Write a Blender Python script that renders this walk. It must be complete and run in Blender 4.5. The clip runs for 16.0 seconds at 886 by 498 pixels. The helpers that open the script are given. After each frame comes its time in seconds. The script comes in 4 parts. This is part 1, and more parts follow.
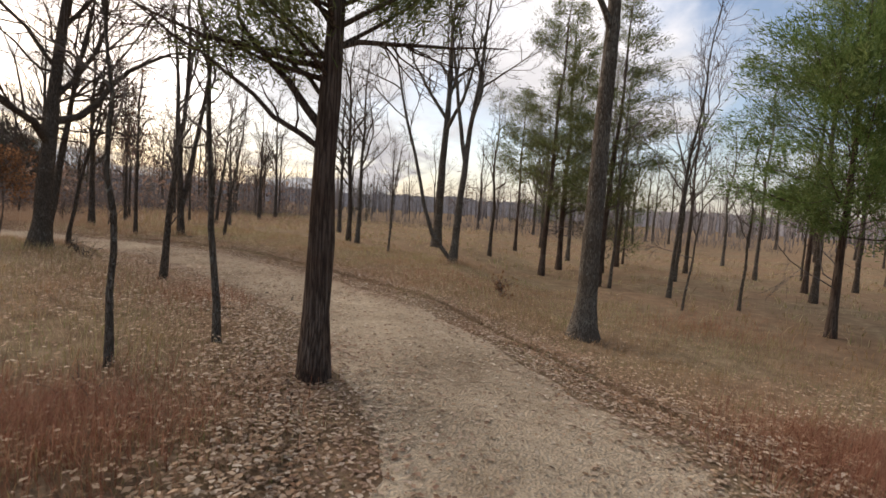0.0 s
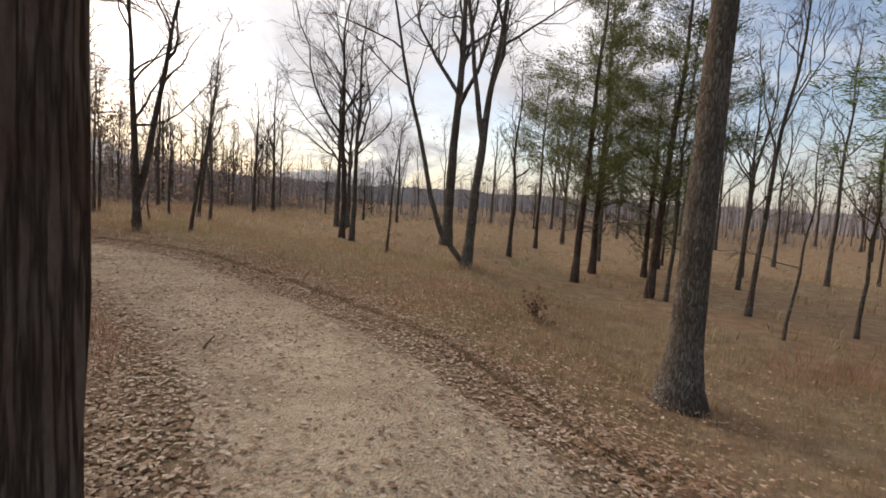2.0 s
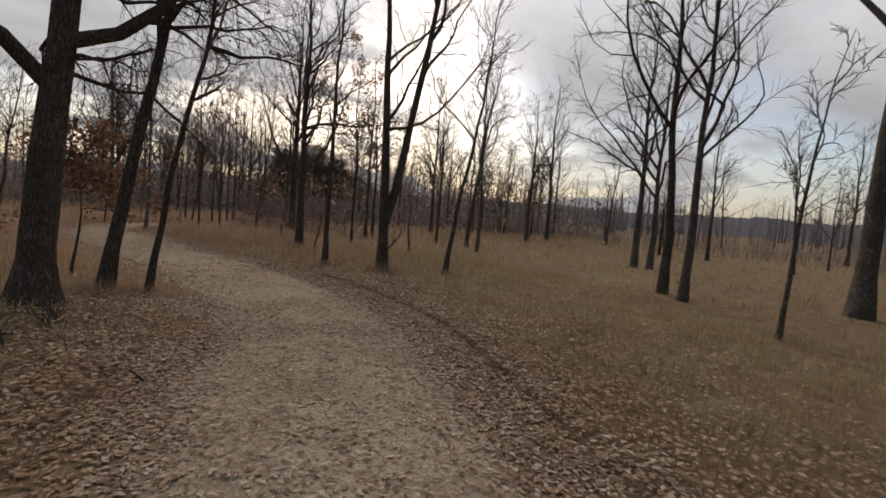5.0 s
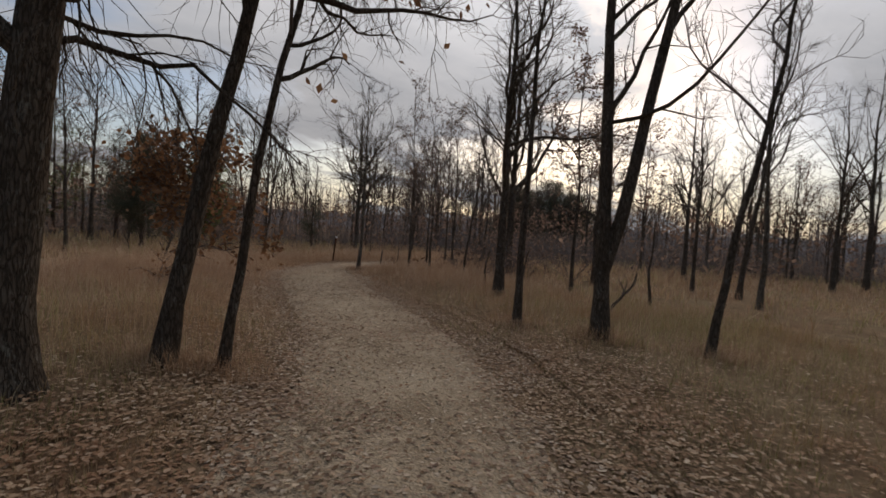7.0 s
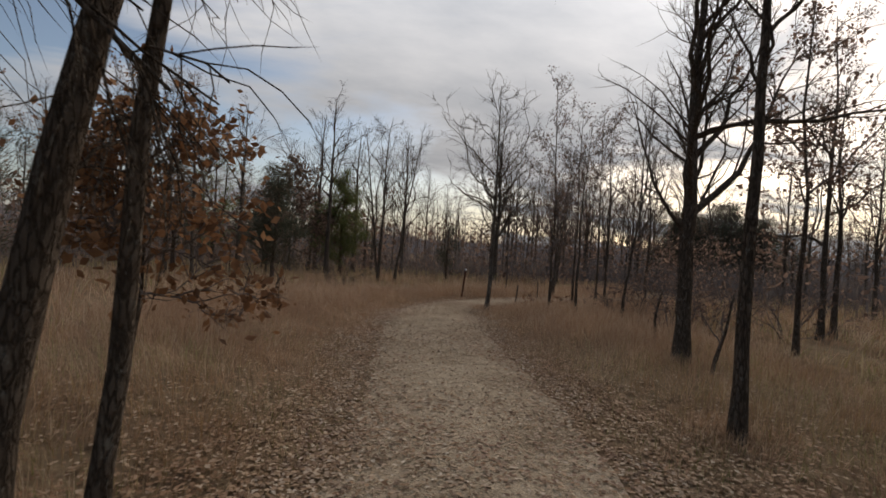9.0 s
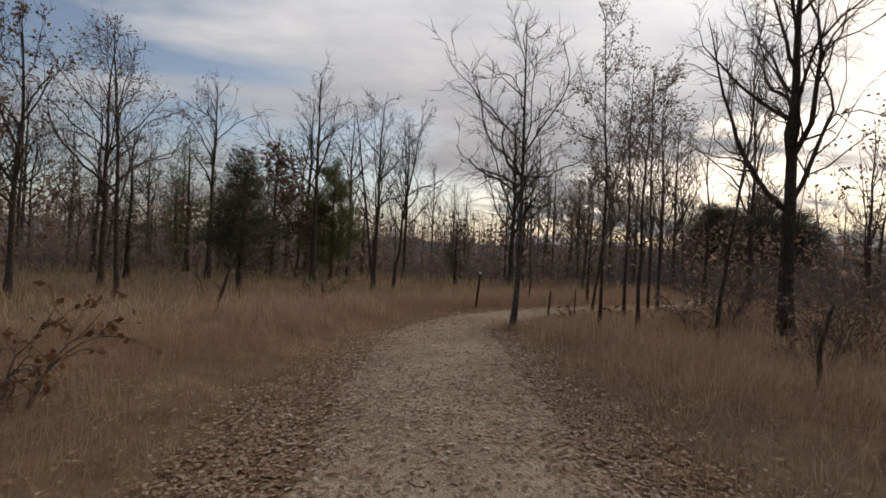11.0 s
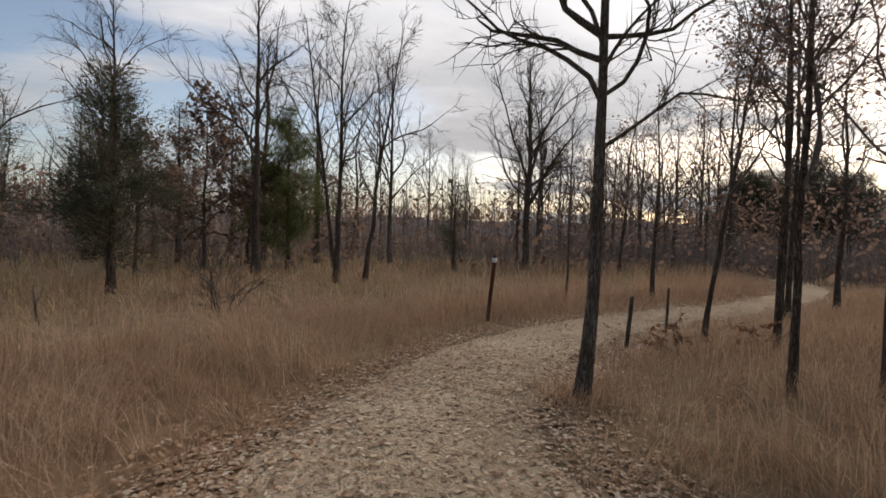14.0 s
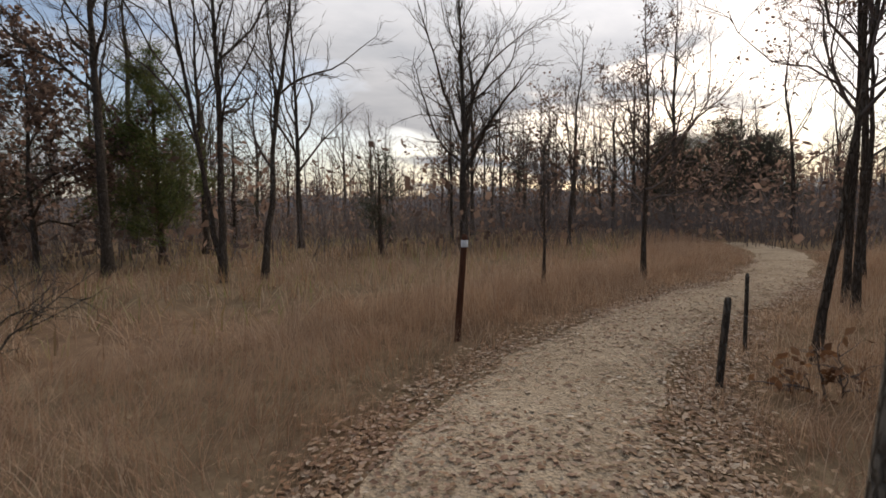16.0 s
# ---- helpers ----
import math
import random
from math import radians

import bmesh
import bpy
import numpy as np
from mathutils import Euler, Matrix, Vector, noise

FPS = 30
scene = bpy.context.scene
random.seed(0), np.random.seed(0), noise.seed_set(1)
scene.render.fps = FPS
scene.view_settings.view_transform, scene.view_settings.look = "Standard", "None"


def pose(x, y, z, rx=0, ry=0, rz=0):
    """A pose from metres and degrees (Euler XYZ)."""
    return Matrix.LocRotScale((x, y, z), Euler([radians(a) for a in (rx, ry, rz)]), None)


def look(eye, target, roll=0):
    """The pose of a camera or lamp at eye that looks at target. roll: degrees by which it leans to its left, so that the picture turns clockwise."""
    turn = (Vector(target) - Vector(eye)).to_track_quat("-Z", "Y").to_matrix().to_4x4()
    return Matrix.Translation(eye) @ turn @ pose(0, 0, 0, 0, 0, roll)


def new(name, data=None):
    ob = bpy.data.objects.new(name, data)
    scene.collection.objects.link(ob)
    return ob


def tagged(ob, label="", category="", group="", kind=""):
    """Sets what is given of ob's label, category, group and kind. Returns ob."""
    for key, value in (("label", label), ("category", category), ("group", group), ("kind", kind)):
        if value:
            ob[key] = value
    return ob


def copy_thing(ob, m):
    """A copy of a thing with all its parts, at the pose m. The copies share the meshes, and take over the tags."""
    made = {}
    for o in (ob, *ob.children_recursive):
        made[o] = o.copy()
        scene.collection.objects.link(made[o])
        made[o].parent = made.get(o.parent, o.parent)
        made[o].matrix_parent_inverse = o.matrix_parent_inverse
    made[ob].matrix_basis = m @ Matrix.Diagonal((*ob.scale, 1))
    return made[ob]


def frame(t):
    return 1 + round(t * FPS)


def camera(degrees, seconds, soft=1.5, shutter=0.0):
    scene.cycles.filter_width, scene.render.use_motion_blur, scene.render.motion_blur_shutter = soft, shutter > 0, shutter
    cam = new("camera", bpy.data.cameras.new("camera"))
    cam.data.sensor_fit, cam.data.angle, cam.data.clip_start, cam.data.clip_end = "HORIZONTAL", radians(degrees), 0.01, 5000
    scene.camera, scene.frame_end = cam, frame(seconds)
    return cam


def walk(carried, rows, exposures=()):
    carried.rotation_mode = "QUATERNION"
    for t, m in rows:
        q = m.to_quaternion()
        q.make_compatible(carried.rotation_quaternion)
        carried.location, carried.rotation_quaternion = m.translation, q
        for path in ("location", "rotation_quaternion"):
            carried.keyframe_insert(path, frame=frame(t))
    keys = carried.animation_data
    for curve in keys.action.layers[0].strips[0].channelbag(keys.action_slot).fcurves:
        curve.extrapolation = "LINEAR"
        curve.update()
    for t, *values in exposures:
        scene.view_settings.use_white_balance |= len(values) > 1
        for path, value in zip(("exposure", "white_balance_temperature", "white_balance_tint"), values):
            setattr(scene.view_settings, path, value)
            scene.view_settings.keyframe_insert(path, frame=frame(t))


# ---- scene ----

# ---- camera ----
cam = camera(82.1, 16.0, soft=1.6, shutter=0.15)
PATH = [
    (0, (3.399, -0.763, 1.583), (3.197, 1.221, 1.433), 3.8),
    (0.5, (3.34, -0.006, 1.587), (3.153, 1.979, 1.424), 3.6),
    (1, (3.271, 0.773, 1.572), (3.108, 2.76, 1.408), 3.8),
    (1.5, (3.213, 1.591, 1.563), (3.038, 3.576, 1.394), 3.8),
    (2, (3.043, 2.434, 1.546), (2.803, 4.411, 1.366), 3.9),
    (2.5, (2.653, 3.329, 1.534), (2.269, 5.283, 1.348), 3.7),
    (3, (2.156, 4.128, 1.529), (1.602, 6.042, 1.358), 3.2),
    (3.5, (1.661, 4.861, 1.525), (0.984, 6.737, 1.366), 3.4),
    (5.8, (-0.718, 9.123, 1.481), (-2.157, 10.504, 1.333), 4.1),
    (6, (-0.942, 9.41, 1.472), (-2.436, 10.731, 1.329), 3.9),
    (6.5, (-1.558, 10.089, 1.468), (-3.227, 11.187, 1.365), 4.3),
    (7, (-2.121, 10.606, 1.472), (-3.909, 11.499, 1.407), 3.8),
    (7.5, (-2.728, 11.077, 1.484), (-4.617, 11.735, 1.453), 3.2),
    (8, (-3.329, 11.516, 1.533), (-5.264, 12.021, 1.529), 3.9),
    (8.5, (-4.002, 11.747, 1.556), (-5.964, 12.137, 1.553), 3.8),
    (9, (-4.897, 11.967, 1.532), (-6.866, 12.313, 1.547), 3.8),
    (11.5, (-9.813, 12.845, 1.443), (-11.788, 13.158, 1.463), 2.6),
    (12, (-10.841, 13.047, 1.434), (-12.817, 13.357, 1.449), 2.8),
    (12.5, (-11.824, 13.247, 1.417), (-13.799, 13.563, 1.419), 2.6),
    (13, (-12.737, 13.431, 1.405), (-14.711, 13.751, 1.39), 2.6),
    (13.5, (-13.656, 13.625, 1.41), (-15.63, 13.945, 1.374), 2.2),
    (14, (-14.596, 13.821, 1.406), (-16.57, 14.136, 1.343), 1.7),
    (14.5, (-15.519, 13.989, 1.416), (-17.49, 14.314, 1.325), 1.0),
    (15, (-16.341, 14.06, 1.386), (-18.302, 14.439, 1.276), 0.6),
    (15.5, (-17.088, 14.093, 1.356), (-19.024, 14.576, 1.229), -0.4),
    (16, (-17.797, 14.147, 1.336), (-19.691, 14.77, 1.181), -0.9),
]
EXPOSURES = [(0.0, 0.92, 7130, 17), (2.0, 0.88, 7130, 17), (3.5, 0.38, 7080, 17), (6.0, 0.14, 6930, 15), (7.5, -0.12, 6880, 15), (9.0, 0.05, 6930, 14), (11.5, 0.05, 7030, 15), (12.5, 0.08, 7030, 15), (13.5, 0.3, 7030, 15), (14.5, 0.52, 6980, 15), (16.0, 0.38, 6930, 15)]
walk(cam, [(t, look(eye, target, roll)) for t, eye, target, roll in PATH], EXPOSURES)

# ---- world, sun ----
SUN_AZ, SUN_EL = radians(51), radians(25)      # azimuth counted from +y towards -x
SUN_DIR = Vector((-math.sin(SUN_AZ) * math.cos(SUN_EL), math.cos(SUN_AZ) * math.cos(SUN_EL), math.sin(SUN_EL)))


class Nodes:
    """Short-hand for building a node tree."""

    def __init__(self, tree):
        self.tree = tree
        tree.nodes.clear()

    def add(self, kind, settings=None, **links):
        n = self.tree.nodes.new("ShaderNode" + kind)
        for k, v in (settings or {}).items():
            if k == "op":
                n.operation = v
            elif k == "blend":
                n.blend_type = v
            elif k == "dtype":
                n.data_type = v
            elif k == "sky":
                n.sky_type = v
            elif k == "feature":
                n.feature = v
        for k, v in links.items():
            key = int(k[1:]) if k[0] == "i" and k[1:].isdigit() else k.replace("_", " ")
            self.put(n.inputs[key], v)
        return n

    def put(self, socket, v):
        if isinstance(v, bpy.types.NodeSocket):
            self.tree.links.new(v, socket)
        elif isinstance(v, bpy.types.Node):
            self.tree.links.new(v.outputs[0], socket)
        else:
            socket.default_value = v

    def ramp(self, fac, stops):
        n = self.tree.nodes.new("ShaderNodeValToRGB")
        el = n.color_ramp.elements
        while len(el) < len(stops):
            el.new(0.5)
        for e, (p, c) in zip(el, stops):
            e.position = p
            e.color = (*c, 1) if len(c) == 3 else c
        self.put(n.inputs[0], fac)
        return n

    def mix(self, fac, a, b, blend="MIX"):
        n = self.tree.nodes.new("ShaderNodeMix")
        n.data_type, n.blend_type = "RGBA", blend
        self.put(n.inputs[0], fac)
        self.put(n.inputs[6], (*a, 1) if isinstance(a, tuple) else a)
        self.put(n.inputs[7], (*b, 1) if isinstance(b, tuple) else b)
        return n.outputs[2]


world = bpy.data.worlds.new("sky")
scene.world = world
world.use_nodes = True
N = Nodes(world.node_tree)
sky = N.add("TexSky", {"sky": "NISHITA"})
sky.sun_disc, sky.sun_elevation, sky.sun_rotation = False, SUN_EL, -SUN_AZ
way = N.add("TexCoord").outputs["Generated"]
sep = N.add("SeparateXYZ", i0=way)
rise = N.add("Math", {"op": "ADD"}, i0=N.add("Math", {"op": "MAXIMUM"}, i0=sep.outputs[2], i1=0.0), i1=0.16)
sheet = N.add("CombineXYZ", i0=N.add("Math", {"op": "DIVIDE"}, i0=sep.outputs[0], i1=rise),
              i1=N.add("Math", {"op": "DIVIDE"}, i0=sep.outputs[1], i1=rise), i2=3.7)
stretch = N.add("Mapping", i0=sheet, Scale=(1.0, 0.62, 1.0), Rotation=(0, 0, 0.5))
puffs = N.add("TexNoise", Vector=stretch, Scale=0.85, Detail=7.0, Roughness=0.55, Distortion=0.4)
toward = N.add("VectorMath", {"op": "DOT_PRODUCT"}, i0=way, i1=tuple(SUN_DIR)).outputs["Value"]
packed = N.add("Math", {"op": "MULTIPLY_ADD"}, i0=N.add("Math", {"op": "SUBTRACT"}, i0=toward, i1=0.66), i1=0.15, i2=puffs)   # the cloud breaks up away from the sun
cover = N.ramp(packed, [(0.45, (0, 0, 0)), (0.57, (1, 1, 1))])
shade = N.add("TexNoise", Vector=stretch, Scale=1.9, Detail=6.0, Roughness=0.6)
grey = N.ramp(shade, [(0.3, (0.58, 0.63, 0.69)), (0.66, (0.87, 0.905, 0.945))])
glow = N.add("Math", {"op": "POWER"}, i0=N.add("Math", {"op": "MAXIMUM"}, i0=toward, i1=0.0), i1=40.0)
high = N.add("Math", {"op": "POWER"}, i0=N.add("Math", {"op": "MAXIMUM"}, i0=sep.outputs[2], i1=0.0), i1=2.0)
dome = N.add("Math", {"op": "MULTIPLY_ADD"}, i0=high, i1=2.7, i2=0.42)   # an overcast sky is brightest overhead
bright = N.add("Math", {"op": "MULTIPLY_ADD"}, i0=glow, i1=0.16, i2=dome)
cloud = N.add("VectorMath", {"op": "SCALE"}, i0=grey)
N.put(cloud.inputs["Scale"], bright)
blue = N.add("VectorMath", {"op": "SCALE"}, i0=sky, Scale=0.095)
haze = N.ramp(sep.outputs[2], [(0.02, (1, 1, 1)), (0.16, (0, 0, 0))])
cover = N.add("Math", {"op": "MAXIMUM"}, i0=cover, i1=N.add("Math", {"op": "MULTIPLY"}, i0=haze, i1=0.6))
both = N.mix(cover, blue.outputs[0], cloud.outputs[0])
N.add("OutputWorld", Surface=N.add("Background", Color=both, Strength=1.0))

lamp = bpy.data.lights.new("sun", "SUN")
lamp.energy, lamp.angle, lamp.color = 1.5, radians(30), (1.0, 0.92, 0.82)
sun = new("sun", lamp)
sun.matrix_world = look(SUN_DIR * 60, (0, 0, 0))

# ---- materials ----


def material(name, build, rough=0.9, thin=0.0):
    m = bpy.data.materials.new(name)
    m.use_nodes = True
    n = Nodes(m.node_tree)
    colour, height, strength = build(n)
    b = n.add("BsdfPrincipled", Base_Color=colour, Roughness=rough)
    b.inputs["Specular IOR Level"].default_value = 0.2 if rough < 0.9 else 0.0
    if height is not None:
        n.put(b.inputs["Normal"], n.add("Bump", Strength=strength, Distance=0.02, Height=height))
    if thin:
        glowing = n.add("BsdfTranslucent", Color=colour)
        b = n.add("MixShader", i0=thin, i1=b, i2=glowing)
    n.add("OutputMaterial", Surface=b)
    return m


def place(n, scale=(1, 1, 1)):
    return n.add("Mapping", Vector=n.add("TexCoord").outputs["Object"], Scale=scale).outputs[0]


def bark(name, dark, mid, light, plate=9.0, lichen=0.0, tall=0.22):
    def build(n):
        at = place(n, (plate, plate, plate * tall))
        cells = n.add("TexVoronoi", {"feature": "DISTANCE_TO_EDGE"}, Vector=n.add("VectorMath", {"op": "ADD"}, i0=at,
                      i1=n.add("TexNoise", Vector=at, Scale=1.6, Detail=3.0).outputs["Color"]), Scale=1.3)
        fine = n.add("TexNoise", Vector=place(n, (30, 30, 8)), Scale=2.0, Detail=6.0, Roughness=0.7)
        wide = n.add("TexNoise", Vector=place(n), Scale=2.2, Detail=3.0)
        ridge = n.ramp(n.add("Math", {"op": "MULTIPLY_ADD"}, i0=n.add("TexNoise", Vector=at, Scale=3.0, Detail=4.0), i1=0.30, i2=n.add("Math", {"op": "SUBTRACT"}, i0=cells, i1=0.12)), [(0.0, (0, 0, 0)), (0.22, (1, 1, 1))])
        h = n.add("Math", {"op": "MULTIPLY_ADD"}, i0=fine, i1=0.6, i2=ridge)
        tone = n.mix(fine, dark, light)
        tone = n.mix(n.ramp(wide, [(0.4, (0, 0, 0)), (0.62, (1, 1, 1))]), tone, n.mix(fine, dark, mid))
        tone = n.mix(ridge, dark, tone)
        if lichen:
            spots = n.ramp(n.add("TexNoise", Vector=place(n, (7, 7, 4)), Scale=2.6, Detail=5.0, Roughness=0.7), [(0.58, (0, 0, 0)), (0.66, (1, 1, 1))])
            tone = n.mix(n.add("Math", {"op": "MULTIPLY"}, i0=spots, i1=lichen), tone, (0.35, 0.335, 0.28))
        return tone, h, 0.9
    return material(name, build, 0.95)


BARK_CEDAR = bark("cedar_bark", (0.05, 0.034, 0.026), (0.165, 0.105, 0.076), (0.25, 0.19, 0.15), 26.0, 0.0, 0.045)
BARK_OAK = bark("oak_bark", (0.075, 0.06, 0.047), (0.20, 0.158, 0.12), (0.33, 0.285, 0.23), 26.0, 0.6, 0.20)
BARK_DARK = bark("dark_bark", (0.06, 0.046, 0.035), (0.155, 0.117, 0.088), (0.24, 0.193, 0.15), 26.0, 0.35, 0.22)
BARK_THIN = bark("sapling_bark", (0.075, 0.06, 0.047), (0.17, 0.137, 0.106), (0.25, 0.212, 0.17), 24.0, 0.7)


def twig_build(n):
    v = n.add("TexNoise", Vector=place(n), Scale=6.0, Detail=4.0)
    r = n.add("NewGeometry").outputs["Random Per Island"]
    return n.mix(0.4, n.ramp(v, [(0.3, (0.085, 0.068, 0.058)), (0.7, (0.20, 0.165, 0.145))]),
                 n.ramp(r, [(0.0, (0.085, 0.068, 0.058)), (1.0, (0.235, 0.19, 0.165))])), None, 0


def scatter_colour(stops, patch=None, size=0.5, amount=0.6, through=0.0):
    """Colours that differ from piece to piece and, patch by patch, over the ground."""
    def build(n):
        c = n.ramp(n.add("NewGeometry").outputs["Random Per Island"], stops)
        if patch:
            f = n.ramp(n.add("TexNoise", Vector=place(n), Scale=size, Detail=4.0, Roughness=0.6), [(0.47, (0, 0, 0)), (0.62, (1, 1, 1))])
            c = n.mix(n.add("Math", {"op": "MULTIPLY"}, i0=f, i1=amount), c, patch)
        return c, None, 0
    return build


TWIG = material("twigs", twig_build, 0.9)
CEDAR_GREEN = material("cedar_needles", scatter_colour([(0.0, (0.06, 0.082, 0.028)), (0.5, (0.115, 0.142, 0.045)), (1.0, (0.20, 0.20, 0.07))], (0.17, 0.14, 0.06), 1.2, 0.5), 0.8, 0.3)
CEDAR_FRESH = material("fresh_needles", scatter_colour([(0.0, (0.065, 0.115, 0.03)), (0.5, (0.125, 0.185, 0.05)), (1.0, (0.21, 0.26, 0.085))], (0.16, 0.165, 0.065), 1.2, 0.4), 0.8, 0.4)
CEDAR_DARK = material("dark_needles", scatter_colour([(0.0, (0.045, 0.052, 0.034)), (0.6, (0.08, 0.084, 0.054)), (1.0, (0.13, 0.122, 0.078))], (0.14, 0.10, 0.064), 0.8, 0.6), 0.85, 0.3)
OAK_LEAF = material("dead_oak_leaves", scatter_colour([(0.0, (0.105, 0.052, 0.027)), (0.5, (0.21, 0.105, 0.052)), (1.0, (0.30, 0.165, 0.085))]), 0.75, 0.45)
OAK_DULL = material("dull_oak_leaves", scatter_colour([(0.0, (0.10, 0.066, 0.05)), (0.5, (0.19, 0.122, 0.09)), (1.0, (0.30, 0.20, 0.145))]), 0.75, 0.6)
LITTER = material("leaf_litter", scatter_colour([(0.0, (0.13, 0.08, 0.05)), (0.3, (0.26, 0.17, 0.11)), (0.6, (0.38, 0.27, 0.18)), (0.88, (0.50, 0.39, 0.28)), (1.0, (0.58, 0.48, 0.36))], (0.27, 0.13, 0.08), 0.7, 0.35), 0.8, 0.15)
GRASS_SHORT = material("short_dry_grass", scatter_colour([(0.0, (0.22, 0.155, 0.085)), (0.35, (0.36, 0.27, 0.15)), (0.65, (0.50, 0.395, 0.24)), (0.82, (0.28, 0.255, 0.105)), (1.0, (0.21, 0.215, 0.08))], (0.36, 0.185, 0.10), 0.6, 0.6), 0.85, 0.35)
GRASS_TALL = material("tall_dry_grass", scatter_colour([(0.0, (0.22, 0.138, 0.086)), (0.4, (0.37, 0.234, 0.148)), (0.8, (0.51, 0.35, 0.226)), (1.0, (0.60, 0.46, 0.32))], (0.33, 0.20, 0.125), 0.30, 0.6), 0.85, 0.4)
LITTER_BROWN = material("brown_leaf_litter", scatter_colour([(0.0, (0.17, 0.10, 0.056)), (0.35, (0.29, 0.178, 0.10)), (0.65, (0.42, 0.28, 0.17)), (0.88, (0.50, 0.36, 0.235)), (1.0, (0.56, 0.44, 0.31))], (0.28, 0.125, 0.06), 0.8, 0.4), 0.8, 0.15)
RUST_GRASS = material("rusty_grass", scatter_colour([(0.0, (0.20, 0.082, 0.05)), (0.5, (0.32, 0.145, 0.088)), (1.0, (0.44, 0.25, 0.155))]), 0.85, 0.4)
STONES = material("gravel_stones", scatter_colour([(0.0, (0.15, 0.115, 0.08)), (0.5, (0.27, 0.215, 0.15)), (1.0, (0.40, 0.335, 0.25))]), 0.9)


def ground_build(n):
    wide = n.add("TexNoise", Vector=place(n), Scale=0.35, Detail=5.0, Roughness=0.6)
    mid = n.add("TexNoise", Vector=place(n), Scale=3.0, Detail=6.0, Roughness=0.7)
    fine = n.add("TexNoise", Vector=place(n), Scale=32.0, Detail=5.0, Roughness=0.75)
    a = n.ramp(mid, [(0.3, (0.12, 0.085, 0.053)), (0.5, (0.225, 0.165, 0.10)), (0.7, (0.36, 0.27, 0.165))])
    b = n.mix(n.ramp(wide, [(0.4, (0, 0, 0)), (0.6, (1, 1, 1))]), a, n.ramp(mid, [(0.3, (0.16, 0.10, 0.062)), (0.7, (0.33, 0.215, 0.13))]))
    c = n.mix(n.ramp(fine, [(0.35, (0, 0, 0)), (0.65, (1, 1, 1))]), n.mix(0.55, b, (0.11, 0.076, 0.05)), b)
    return c, fine, 0.8


def path_build(n):
    wide = n.add("TexNoise", Vector=place(n), Scale=0.8, Detail=5.0, Roughness=0.6)
    mid = n.add("TexNoise", Vector=place(n), Scale=7.0, Detail=6.0, Roughness=0.7)
    cells = n.add("TexVoronoi", Vector=place(n), Scale=42.0)
    a = n.ramp(wide, [(0.34, (0.27, 0.198, 0.128)), (0.5, (0.46, 0.355, 0.24)), (0.68, (0.56, 0.445, 0.31))])
    b = n.mix(n.ramp(mid, [(0.38, (0, 0, 0)), (0.62, (1, 1, 1))]), n.mix(0.5, a, (0.24, 0.18, 0.12)), a)
    c = n.mix(0.35, b, n.ramp(n.add("SeparateColor", i0=cells.outputs["Color"]).outputs[0], [(0.0, (0.15, 0.11, 0.072)), (0.5, (0.30, 0.235, 0.16)), (1.0, (0.43, 0.345, 0.245))]))
    h = n.add("Math", {"op": "MULTIPLY_ADD"}, i0=mid, i1=1.4, i2=cells.outputs["Distance"])
    return c, h, 0.7


GROUND = material("woodland_soil", ground_build, 0.95)
GRAVEL = material("tan_gravel", path_build, 0.95)


def far_build(n):
    r = n.add("NewGeometry").outputs["Random Per Island"]
    return n.ramp(r, [(0.0, (0.11, 0.088, 0.078)), (0.6, (0.18, 0.148, 0.132)), (1.0, (0.25, 0.21, 0.185))]), None, 0


FAR = material("far_twigs", far_build, 0.95)



# Distance haze is put into this paler grey-brown colour.
def ridge_build(n):
    v = n.add("TexNoise", Vector=place(n, (0.6, 0.6, 0.08)), Scale=1.0, Detail=6.0, Roughness=0.7)
    return n.ramp(v, [(0.3, (0.17, 0.152, 0.148)), (0.7, (0.27, 0.242, 0.23))]), None, 0


RIDGE = material("hazy_woods", ridge_build, 1.0)


def post_build(n):
    grain = n.add("TexNoise", Vector=place(n, (40, 40, 3)), Scale=1.5, Detail=6.0, Roughness=0.7)
    return n.ramp(grain, [(0.3, (0.060, 0.028, 0.018)), (0.7, (0.155, 0.072, 0.045))]), grain, 0.6


POST = material("weathered_red_wood", post_build, 0.9)
PLATE = material("pale_marker", lambda n: (n.ramp(n.add("TexNoise", Vector=place(n), Scale=60.0, Detail=3.0), [(0.3, (0.52, 0.50, 0.47)), (0.7, (0.72, 0.70, 0.67))]), None, 0), 0.6)

# ---- mesh helpers ----


